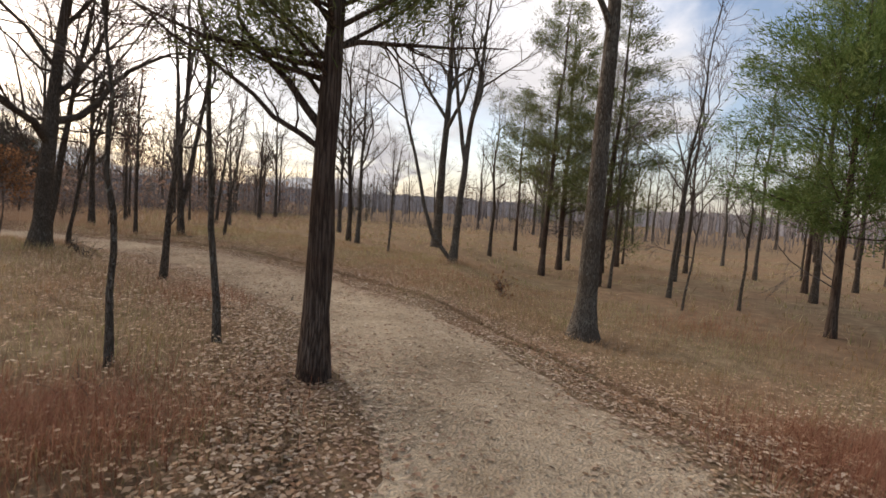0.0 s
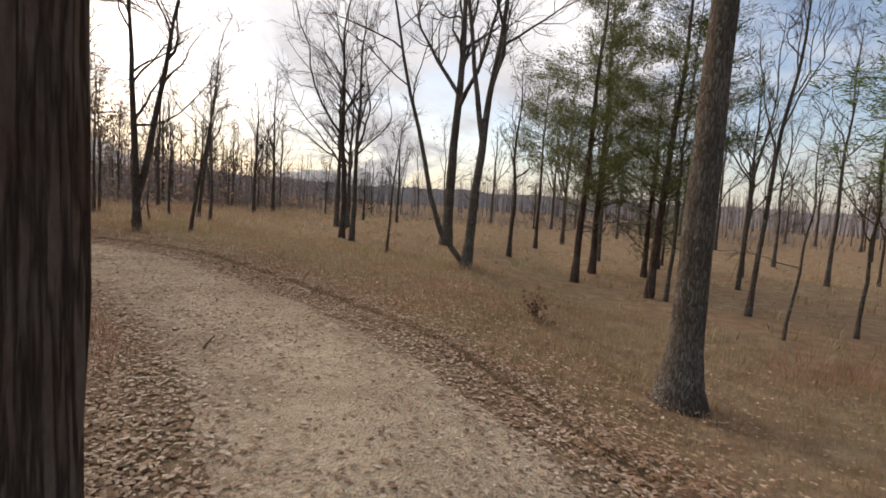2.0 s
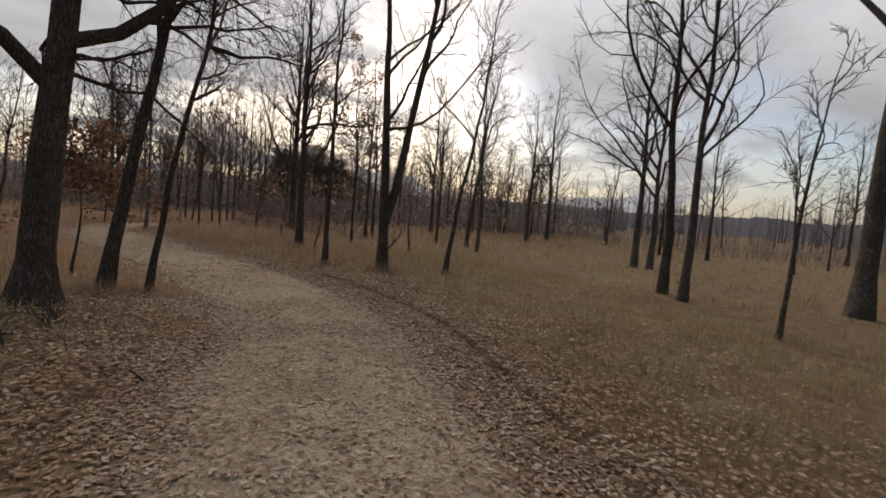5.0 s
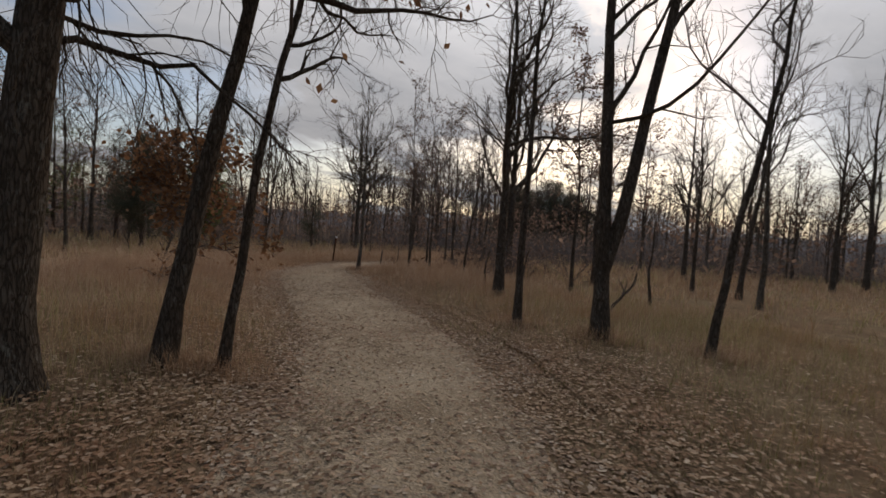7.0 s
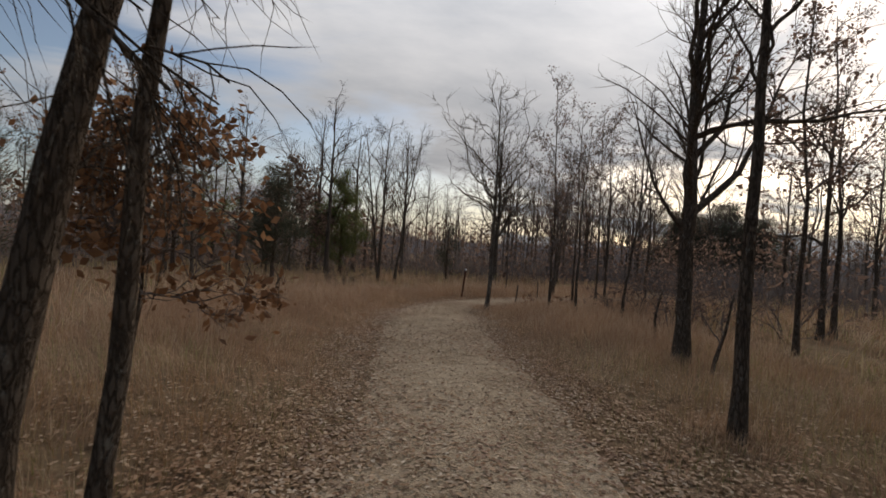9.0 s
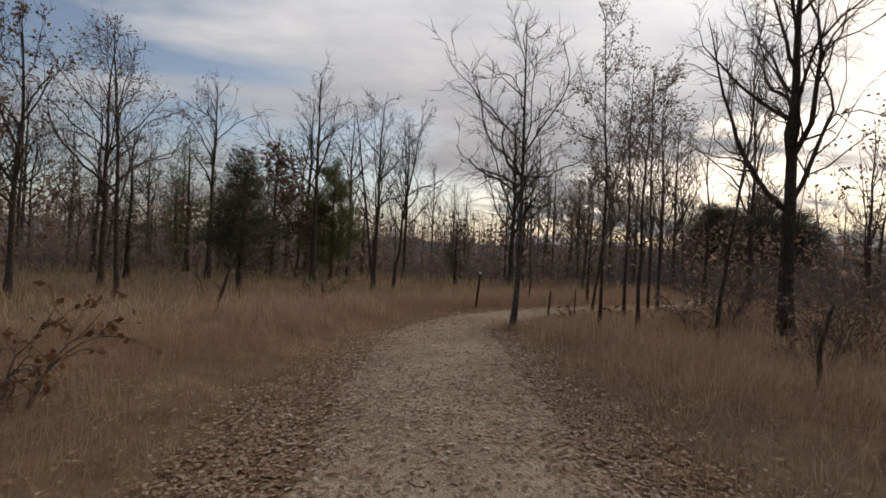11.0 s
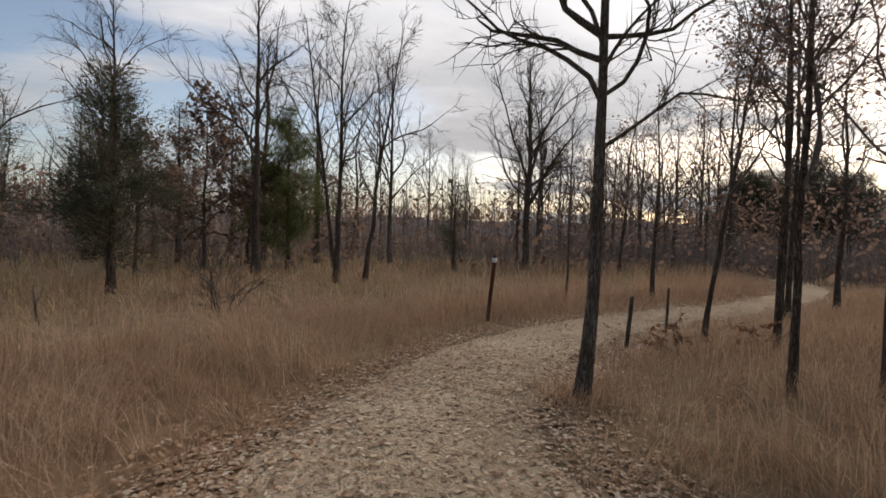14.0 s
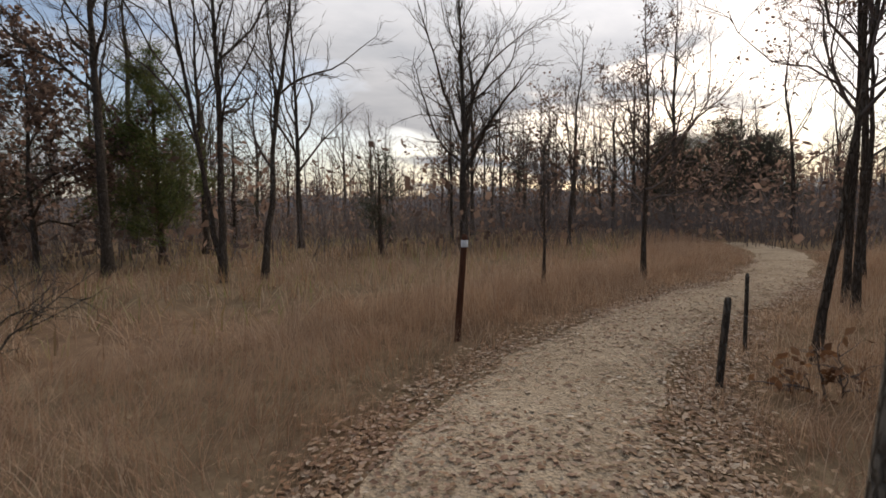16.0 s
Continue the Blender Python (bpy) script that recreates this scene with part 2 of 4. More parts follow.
class Shape:
    """Vertices and faces gathered for one mesh."""

    def __init__(self):
        self.v, self.f = [], []

    def tube(self, pts, radii, sides, cap=True, wave=0.0):
        ring, base = [], len(self.v)
        side = Vector((1, 0, 0)) if abs((pts[-1] - pts[0]).normalized().x) < 0.9 else Vector((0, 1, 0))
        last = len(pts) - 1
        for i, p in enumerate(pts):
            d = (pts[min(i + 1, last)] - pts[max(i - 1, 0)]).normalized()
            u = (side - d * side.dot(d)).normalized()
            w = d.cross(u)
            for k in range(sides):
                a = 2 * math.pi * k / sides
                r = radii[i]
                if wave:
                    r *= 1 + wave * noise.noise(Vector((math.cos(a) * 1.3 + pts[0].x * 3, math.sin(a) * 1.3 + pts[0].y * 3, p.z * 1.7))) \
                           + 0.5 * wave * noise.noise(Vector((math.cos(a) * 4, math.sin(a) * 4, p.z * 3.1)))
                self.v.append(p + (u * math.cos(a) + w * math.sin(a)) * r)
        for i in range(last):
            for k in range(sides):
                a, b = base + i * sides + k, base + i * sides + (k + 1) % sides
                self.f.append((a, b, b + sides, a + sides))
        if cap:
            self.f.append(tuple(base + last * sides + k for k in range(sides)))

    def twig(self, pts, r):
        """A three-sided twig that ends in a point."""
        base, last = len(self.v), len(pts) - 1
        u = (pts[-1] - pts[0]).orthogonal().normalized()
        w = (pts[-1] - pts[0]).normalized().cross(u)
        for i in range(last):
            k = r * (1 - 0.45 * i / last)
            self.v += [pts[i] + u * k, pts[i] - (u * 0.5 - w * 0.87) * k, pts[i] - (u * 0.5 + w * 0.87) * k]
        self.v.append(pts[-1])
        for i in range(last):
            for k in range(3):
                a, b = base + 3 * i + k, base + 3 * i + (k + 1) % 3
                self.f.append((a, b, b + 3, a + 3) if i < last - 1 else (a, b, base + 3 * last))

    def leaf(self, p, size, rng):
        d = Vector((rng.gauss(0, 1), rng.gauss(0, 1), rng.gauss(-0.3, 0.8))).normalized()
        u = d.orthogonal().normalized()
        u.rotate(Matrix.Rotation(rng.uniform(0, 6.28), 3, d))
        w, s = d.cross(u), size
        b = len(self.v)
        self.v += [p, p + d * s * 0.45 + u * s * 0.32, p + d * s + w * s * 0.15, p + d * s * 0.5 - u * s * 0.32]
        self.f += [(b, b + 1, b + 2), (b, b + 2, b + 3)]

    def mesh(self, name, mat, smooth=True):
        m = bpy.data.meshes.new(name)
        m.from_pydata(self.v, [], self.f)
        m.materials.append(mat)
        if smooth:
            m.polygons.foreach_set("use_smooth", [True] * len(m.polygons))
        return m


def part(name, shape, mat, parent, label="", smooth=True):
    ob = new(name, shape.mesh(name, mat, smooth))
    ob.parent = parent
    return tagged(ob, label)


def stuff(name, co, faces_per, mat, label, category, smooth=False):
    """One loose mass of small pieces. co: (pieces, corners, 3); faces_per: faces of one piece as corner numbers."""
    n, k, _ = co.shape
    m = bpy.data.meshes.new(name)
    m.vertices.add(n * k)
    m.vertices.foreach_set("co", co.astype(np.float32).ravel())
    sizes = [len(f) for f in faces_per]
    flat = np.concatenate([np.array(f) for f in faces_per])
    loops = (flat[None] + (np.arange(n) * k)[:, None]).ravel()
    starts = (np.concatenate([[0], np.cumsum(sizes)[:-1]])[None] + (np.arange(n) * len(flat))[:, None]).ravel()
    m.loops.add(len(loops))
    m.loops.foreach_set("vertex_index", loops.astype(np.int32))
    m.polygons.add(len(starts))
    m.polygons.foreach_set("loop_start", starts.astype(np.int32))
    m.update(calc_edges=True)
    m.validate()
    m.materials.append(mat)
    return tagged(new(name, m), label, category, kind="stuff")


# ---- the trail's line ----
TRAIL = [(4.1, -14), (3.9, -4), (3.85, 0), (3.8, 2.2), (3.3, 3.7), (2.2, 5.7), (0.9, 7.2), (-0.6, 8.6), (-2.4, 10.0), (-4.6, 11.6), (-6.7, 12.5), (-9.2, 13.1),
         (-12, 13.35), (-15, 13.7), (-17.8, 14.2), (-19.8, 15.1), (-21.2, 16.3), (-22.2, 17.7), (-23.3, 19.8), (-24.1, 21.8), (-24.9, 23.0), (-26.4, 25.2), (-28.6, 27.6), (-31.5, 29.6)]


def smooth_line(points, step=0.25):
    p = [Vector((*q, 0)) for q in points]
    p = [2 * p[0] - p[1]] + p + [2 * p[-1] - p[-2]]
    out = []
    for a, b, c, d in zip(p, p[1:], p[2:], p[3:]):
        n = max(2, int((c - b).length / step))
        for i in range(n):
            t = i / n
            out.append(0.5 * ((2 * b) + (c - a) * t + (2 * a - 5 * b + 4 * c - d) * t * t + (3 * b - a - 3 * c + d) * t ** 3))
    return out + [p[-2]]


LINE = smooth_line(TRAIL)
LINE_XY = np.array([(p.x, p.y) for p in LINE])


def off_trail(xy):
    """Distance of places from the middle of the trail."""
    out = np.empty(len(xy))
    for i in range(0, len(xy), 20000):
        d = xy[i:i + 20000, None] - LINE_XY[None, ::2]
        out[i:i + 20000] = np.sqrt((d ** 2).sum(-1).min(1))
    return out


def trail_gap(xy):
    """As off_trail, but counted wider where the trail narrows at its far end."""
    return off_trail(xy) / np.interp(xy[:, 0], [-24, -20.5, -16], [0.58, 0.70, 1.0])


def lumps(x, y, seed=0.0):
    """A cheap wavy field in -1 to 1, over arrays."""
    s = seed
    return (np.sin(x * 0.9 + 1.3 * np.sin(y * 0.7 + s) + s) + np.sin(y * 1.1 + 1.7 * np.sin(x * 0.5 + 2 * s)) + 0.6 * np.sin(2.3 * x - 1.9 * y + s)) / 2.6


def ground_z(x, y):
    """Ground height: small lumps, and a low bank along the middle of the trail's run."""
    x, y = np.asarray(x, float), np.asarray(y, float)
    d = off_trail(np.stack([x.ravel(), y.ravel()], -1)).reshape(x.shape)
    return 0.025 * lumps(x * 0.6, y * 0.6, 2.0) + 0.15 * np.clip((d - 1.2) / 1.6, 0, 1) * np.interp(x, [-24, -20, -2.5, 1.5], [0, 1, 1, 0]) * np.clip((16 - d) / 6, 0, 1) \
        - 0.42 * np.clip((x - 2.4) / 2.6, 0, 1) * np.clip((y - 3) / 4, 0, 1) * np.clip((28 - x) / 8, 0, 1) * np.clip((44 - y) / 8, 0, 1)


def build_ground():
    near = np.concatenate([np.arange(-46, 26.1, 0.4)])
    far = np.array([30, 36, 45, 60, 85, 130, 220, 400, 800, 1600, 3000.0])
    xs = np.concatenate([(-far[::-1] - 20), near, far])
    ys = np.concatenate([(-far[::-1] + 14), np.arange(-14, 44.1, 0.4), far + 18])
    gx, gy = np.meshgrid(xs, ys, indexing="ij")
    z = ground_z(gx, gy) * (np.abs(gx + 10) < 40) * (np.abs(gy - 15) < 32)
    nx, ny = gx.shape
    m = bpy.data.meshes.new("ground")
    idx = np.arange(nx * ny).reshape(nx, ny)
    faces = np.stack([idx[:-1, :-1], idx[1:, :-1], idx[1:, 1:], idx[:-1, 1:]], -1).reshape(-1, 4)
    m.from_pydata(np.stack([gx, gy, z], -1).reshape(-1, 3).tolist(), [], faces.tolist())
    m.polygons.foreach_set("use_smooth", [True] * len(m.polygons))
    m.materials.append(GROUND)
    tagged(new("ground", m), "brown woodland soil under dry grass and leaves", "ground", kind="structure")


def build_trail():
    """A gravel strip, a little crowned, whose ragged edges dip under the soil."""
    m, across, v = bpy.data.meshes.new("path"), 16, []
    for i, p in enumerate(LINE):
        d = (LINE[min(i + 1, len(LINE) - 1)] - LINE[max(i - 1, 0)]).normalized()
        side = Vector((d.y, -d.x, 0))
        s = i * 0.25
        for k in range(across + 1):
            u = k / across * 2 - 1
            half = float(np.interp(p.x, [-24, -20.5, -16], [0.8, 0.98, 1.45])) + 0.22 * noise.noise(Vector((s * 0.7, u > 0, 3))) + 0.12 * noise.noise(Vector((s * 2.1, u > 0, 8)))
            q = p + side * (u * half)
            z = ground_z(np.array(q.x), np.array(q.y)).item() + 0.034 - 0.075 * abs(u) ** 2.5 + 0.012 * noise.noise(Vector((q.x * 1.4, q.y * 1.4, 0))) \
                - 0.014 * math.exp(-((abs(u) - 0.42) / 0.14) ** 2)
            v.append((q.x, q.y, z))
    w = across + 1
    f = [(i * w + k, i * w + k + 1, (i + 1) * w + k + 1, (i + 1) * w + k) for i in range(len(LINE) - 1) for k in range(across)]
    m.from_pydata(v, [], f)
    m.polygons.foreach_set("use_smooth", [True] * len(f))
    m.materials.append(GRAVEL)
    tagged(new("path", m), "tan gravel walking trail strewn with fallen leaves", "path", kind="structure")


build_ground()
build_trail()

# ---- trees ----


def wander(rng, p, d, length, r0, r1, segs, bend, lift):
    pts, radii = [p.copy()], [r0]
    d = d.normalized()
    for i in range(segs):
        d = (d + Vector((rng.gauss(0, bend), rng.gauss(0, bend), rng.gauss(0, bend) + lift))).normalized()
        p = p + d * (length / segs)
        pts.append(p)
        radii.append(r0 + (r1 - r0) * (i + 1) / segs)
    return pts, radii


def along(pts, f):
    g = f * (len(pts) - 1)
    i = min(int(g), len(pts) - 2)
    return pts[i].lerp(pts[i + 1], g - i), (pts[i + 1] - pts[i]).normalized()


def sideways(rng, d, angle):
    u = d.orthogonal().normalized()
    u.rotate(Matrix.Rotation(rng.uniform(0, 2 * math.pi), 3, d))
    return (d * math.cos(angle) + u * math.sin(angle)).normalized()


def limb_shape(rng, p, d, length, r, dense=1.0, lift=0.05, droop=0.0, tips=None, fine=1.0, crook=0.21):
    """One crooked limb with its boughs and twigs. tips: gathers places for leaves."""
    s = Shape()
    near = fine < 1.5
    pts, radii = wander(rng, p, d, length, r, min(r * 0.22, 0.006), 8 if near else 5, crook, lift)
    s.tube(pts, radii, 6 if near else 3, False)
    for _ in range(int((4 + length * 2.1) * dense)):
        f = rng.uniform(0.15, 1.0)
        q, e = along(pts, f)
        bl = length * rng.uniform(0.2, 0.48) * (1.1 - 0.55 * f)
        br = max(0.0045, r * (1 - 0.75 * f) * 0.48)
        bp, bq = wander(rng, q, sideways(rng, e, rng.uniform(0.45, 0.95)), bl, br, 0.0035, 4 if near else 2, 0.26, lift - droop)
        if near:
            s.tube(bp, bq, 4, False)
        else:
            s.twig(bp, br)
        for _ in range(int((3 + bl * 4.8) * dense)):
            q2, e2 = along(bp, rng.uniform(0.12, 1.0))
            tl = rng.uniform(0.18, 0.62) * min(1.0, 0.35 + bl) * (1 + 1.6 * droop)
            tp, _ = wander(rng, q2, sideways(rng, e2, rng.uniform(0.35, 0.85)), tl, 0.005 * fine, 0.002, (4 if droop else 2) if near else 1, 0.32 if droop else 0.24, lift - droop)
            s.twig(tp, (0.0034 if droop else 0.0046) * fine)
            if tips is not None:
                tips.append(tp[-1])
                tips.append(tp[1])
    return s


def place_thing(name, x, y, label, category, group=""):
    ob = new(name)
    ob.location = (x, y, float(ground_z(np.array(x), np.array(y))))
    ob.empty_display_size = 0.3
    return tagged(ob, label, category, group)


def trunk_line(rng, h, lean, kink, segs=14, sweep=(0, 0)):
    """The middle line of a stem that leans by lean (metres at the top) and wanders by kink."""
    off = [rng.uniform(0, 9) for _ in range(2)]
    out = []
    for i in range(segs + 1):
        f = i / segs
        z = h * f
        bow = 1 - math.exp(-z / 0.7)
        wob = kink * 0.22 * min(1, z)
        out.append(Vector((sweep[0] * bow + lean[0] * f ** 1.1 + wob * noise.noise(Vector((off[0], z * 1.5, 9))) + kink * f * noise.noise(Vector((off[0], z * 0.45, 0))) * 2,
                           sweep[1] * bow + lean[1] * f ** 1.1 + wob * noise.noise(Vector((off[1], z * 1.5, 12))) + kink * f * noise.noise(Vector((off[1], z * 0.45, 5))) * 2, z - (0.12 if i == 0 else 0))))
    return out


def taper(r, h, segs, flare=0.45, top=0.10):
    return [r * ((1 - f) * (1 - top) + top) * (1 + flare * math.exp(-f * h / 0.16)) for f in (i / segs for i in range(segs + 1))]


def bare_tree(x, y, h, r, seed, lean=(0, 0), kink=0.12, first=0.3, limbs=10, reach=0.32, dense=1.0, lift=0.06, steep=0.75, droop=0.0, mat=None, leaves=0, leaf_mat=None,
              leaf_size=0.07, label="", stems=(), sides=12, fine=1.0, sweep=(0, 0), boughs=(), flare=0.45, name="bare_tree", category="tree", group="trees along the trail"):
    """A leafless tree: stem or stems, and each limb with its twigs. stems: further stems as (height where it leaves, reach x, reach y, height, radius)."""
    rng = random.Random(seed)
    mat = mat or BARK_OAK
    tree = place_thing(name, x, y, label or "leafless grey-brown tree standing in dry grass", category, group)
    tips = [] if leaves else None
    line = trunk_line(rng, h, lean, kink, 14, sweep)
    radii = taper(r, h, 14, flare)
    if flare > 0.6:
        line.insert(1, line[0].lerp(line[1], 0.35))
        line.insert(2, line[0].lerp(line[2], 0.75))
        radii.insert(1, radii[1] + (radii[0] - radii[1]) * 0.42)
        radii.insert(2, radii[2] + (radii[1] - radii[2]) * 0.15)
    s = Shape()
    s.tube(line, radii, sides, True, 0.14)
    part("trunk", s, mat, tree)
    lines = [(line, radii, h, limbs)]
    for z0, dx, dy, hh, rr in stems:
        p, _ = along(line, z0 / h)
        pts = [p]
        for i in range(1, 11):
            f = i / 10
            out = f ** (0.6 if z0 < 0.2 else 0.85)
            pts.append(p + Vector((dx * out + 0.08 * noise.noise(Vector((seed, i * 0.4, z0))), dy * out + 0.08 * noise.noise(Vector((seed, i * 0.4, 7 + z0))), (hh - z0) * f)))
        rad = [rr * (1 - 0.8 * i / 10) for i in range(11)]
        s = Shape()
        s.tube(pts, rad, 10, True, 0.10)
        part("stem", s, mat, tree)
        lines.append((pts, rad, hh - z0, max(4, limbs * 2 // 3)))
    for pts, rad, hh, count in lines:
        for k in range(count):
            f = first + (0.97 - first) * (k + rng.uniform(0, 0.8)) / count
            p, d = along(pts, min(f, 0.99))
            rr = rad[min(int(f * len(rad)), len(rad) - 1)]
            ang = steep * rng.uniform(0.6, 1.25) * (1.1 - 0.3 * f)
            length = h * (0.60 * (1 - f) + 0.10) * (reach / 0.30) * rng.uniform(0.65, 1.2)
            shape = limb_shape(rng, p, sideways(rng, d, ang), length, max(0.010, rr * rng.uniform(0.45, 0.74)), dense, lift, droop, tips, fine)
            part("limb", shape, mat if r > 0.06 else TWIG, tree)
    for z0, d, length, rr in boughs:
        p, _ = along(line, z0 / h)
        part("limb", limb_shape(rng, p, Vector(d), length, rr, 1.0 + 3 * droop, 0.03, droop * 2.2, tips, 1.0, 0.27), mat, tree)
    if leaves:
        s = Shape()
        for _ in range(leaves):
            s.leaf(rng.choice(tips) + Vector((rng.gauss(0, 0.05), rng.gauss(0, 0.05), rng.gauss(0, 0.05))), leaf_size * rng.uniform(0.6, 1.3), rng)
        part("leaves", s, leaf_mat or OAK_LEAF, tree, "dead brown leaves still hanging", False)
    return tree


def spray(s, rng, p, d, size, count):
    """A tuft of needle-like flakes."""
    for _ in range(count):
        a = (d + Vector((rng.gauss(0, 0.55), rng.gauss(0, 0.55), rng.gauss(0.1, 0.5)))).normalized()
        q = p + Vector((rng.gauss(0, size * 0.45), rng.gauss(0, size * 0.45), rng.gauss(0, size * 0.35)))
        u = a.orthogonal().normalized()
        u.rotate(Matrix.Rotation(rng.uniform(0, 6.28), 3, a))
        w = size * rng.uniform(0.018, 0.042)
        ln = size * rng.uniform(0.28, 0.65)
        b = len(s.v)
        s.v += [q - u * w, q + u * w, q + a * ln]
        s.f.append((b, b + 1, b + 2))


def cedar(x, y, h, r, seed, base=0.2, wide=1.6, limbs=40, tufts=9, flakes=14, size=0.22, green=None, lean=(0, 0), mat=None, label="", kink=0.08, top=0.15, dead=0, boughs=(), name="cedar_tree",
          group="cedars along the trail", category="tree"):
    """An eastern cedar: stem, limbs and a ragged crown of needle tufts. dead: bare lower limbs."""
    rng = random.Random(seed)
    mat = mat or BARK_CEDAR
    tree = place_thing(name, x, y, label or "evergreen cedar with a ragged green crown", category, group)
    line = trunk_line(rng, h, lean, kink)
    s = Shape()
    s.tube(line, taper(r, h, 14, 0.5, 0.1), 14, True, 0.30)
    part("trunk", s, mat, tree)
    wood, needles = Shape(), Shape()
    for k in range(limbs):
        f = base + (0.99 - base) * (k + rng.random()) / limbs
        p, _ = along(line, min(f, 0.995))
        g = (f - base) / (1 - base)
        length = wide * (math.sin(min(1.0, g * 2.2 + 0.35) * math.pi / 2) * (1 - g) ** 0.7 + top * 0.5) * rng.uniform(0.5, 1.2)
        a = rng.uniform(0, 6.283)
        d = Vector((math.cos(a), math.sin(a), rng.uniform(0.05, 0.6)))
        pts, radii = wander(rng, p, d, length, max(0.008, r * 0.22 * (1 - g)), 0.004, 4, 0.12, 0.04)
        wood.tube(pts, radii, 4, False)
        for _ in range(max(3, int(tufts * length / wide * 1.3))):
            q, e = along(pts, rng.uniform(0.25, 1.0))
            q = q + Vector((rng.gauss(0, 0.09), rng.gauss(0, 0.09), rng.gauss(-0.02, 0.055))) * length
            spray(needles, rng, q, e, size * rng.uniform(0.7, 1.4), flakes)
    part("branchwork", wood, mat, tree)
    part("crown", needles, green or CEDAR_GREEN, tree, "green scaly needle sprays", False)
    for z0, d, length, rr in boughs:
        p, _ = along(line, z0 / h)
        part("dead_limb", limb_shape(rng, p, Vector(d), length, rr, 1.0, 0.03), mat, tree)
    for k in range(dead):
        f = 0.12 + (base + 0.1 - 0.12) * rng.random()
        p, d = along(line, f)
        part("dead_limb", limb_shape(rng, p, sideways(rng, d, rng.uniform(1.0, 1.5)), wide * rng.uniform(0.5, 1.0), r * 0.16, 0.7, 0.02), TWIG, tree)
    return tree


# beside the first bend
cedar(1.88, 3.55, 8.5, 0.122, 11, base=0.30, wide=2.9, limbs=95, tufts=20, flakes=54, size=0.2, lean=(0.05, 0.1), kink=0.10, dead=0,
      boughs=((2.15, (-0.8, 0.25, 0.5), 2.6, 0.04), (2.0, (-0.85, 0.1, 0.45), 2.2, 0.028), (2.75, (-0.95, 0.0, 0.3), 2.4, 0.03), (2.9, (0.8, 0.2, 0.35), 1.8, 0.028), (2.4, (-0.3, 0.9, 0.3), 1.8, 0.025)),
      label="old cedar with shaggy reddish bark beside the trail")
bare_tree(5.0, 7.95, 12.0, 0.18, 12, lean=(0.05, 0.1), kink=0.05, flare=1.0, first=0.47, limbs=12, reach=0.26, dense=1.1, sides=16, label="tall oak with deeply furrowed grey bark beside the trail")
bare_tree(0.18, 3.2, 4.6, 0.033, 13, lean=(-0.35, 0.1), kink=0.45, first=0.4, limbs=8, reach=0.2, mat=BARK_THIN, name="sapling", label="thin pale-barked bare sapling in leaf litter")
bare_tree(0.54, 4.28, 5.6, 0.04, 14, lean=(-0.5, 0.2), kink=0.45, first=0.35, limbs=9, reach=0.22, mat=BARK_THIN, name="sapling", label="wavy thin bare sapling in leaf litter")
bare_tree(-2.25, 7.4, 6.5, 0.06, 15, lean=(0.3, 0.5), kink=0.2, first=0.45, limbs=8, reach=0.22, mat=BARK_DARK, label="slim dark bare tree beside the trail")
bare_tree(2.15, 14.5, 9.5, 0.12, 16, lean=(0.7, 0.2), kink=0.14, first=0.38, limbs=9, reach=0.3, stems=((0.12, -2.5, 0.3, 8.3, 0.07), (3.0, -0.9, 0.2, 8.8, 0.07)),
          label="bare oak forked at its base in dry grass")
bare_tree(0.9, 20.8, 12.5, 0.2, 17, lean=(0.2, 0), kink=0.1, first=0.36, limbs=16, reach=0.3, label="large bare oak with a wide crown in dry grass")
bare_tree(-0.2, 16.2, 4.2, 0.04, 18, lean=(0.35, 0), kink=0.15, first=0.4, limbs=8, reach=0.2, mat=BARK_THIN, name="sapling", label="thin bare sapling in short dry grass")
bare_tree(-1.9, 18.4, 7.6, 0.09, 19, lean=(0.1, 0), kink=0.12, first=0.34, limbs=14, reach=0.3, label="bare young oak with a rounded crown")
cedar(5.05, 17.0, 9.8, 0.10, 20, base=0.22, wide=2.5, limbs=80, tufts=13, flakes=48, size=0.23, lean=(0.3, 0), label="thin-crowned cedar with many bare lower limbs", dead=10)
cedar(5.95, 19.6, 10.2, 0.11, 21, base=0.18, wide=2.5, limbs=85, tufts=13, flakes=48, size=0.23, label="tall cedar with a thin green crown", dead=8)
cedar(4.5, 27.4, 8.8, 0.09, 22, base=0.42, wide=1.9, limbs=70, tufts=16, flakes=18, size=0.26, green=CEDAR_GREEN, label="olive-green cedar with a dense rounded crown")
cedar(10.1, 9.9, 7.2, 0.09, 23, base=0.27, wide=3.1, limbs=110, tufts=17, flakes=60, size=0.26, green=CEDAR_FRESH, label="bright green young cedar with a full crown", dead=4)
cedar(14.0, 17.7, 8.4, 0.09, 24, base=0.25, wide=1.8, limbs=50, tufts=10, flakes=13, size=0.24, green=CEDAR_GREEN)
cedar(9.6, 24.6, 4.2, 0.06, 25, base=0.1, wide=1.3, limbs=40, tufts=10, flakes=14, size=0.22, green=CEDAR_GREEN, label="small bushy cedar in dry grass")
bare_tree(3.2, 20.0, 6.5, 0.08, 26, kink=0.2, first=0.4, limbs=9, reach=0.25, mat=BARK_DARK)
bare_tree(6.9, 14.9, 8.2, 0.05, 27, lean=(0.2, 0), kink=0.15, first=0.35, limbs=10, reach=0.2, mat=BARK_THIN, name="sapling", label="slender bare sapling in reddish grass")
bare_tree(8.3, 13.9, 9.0, 0.06, 28, lean=(0.6, 0), kink=0.2, first=0.35, limbs=11, reach=0.22, mat=BARK_THIN, name="sapling", label="slender bare sapling in reddish grass")
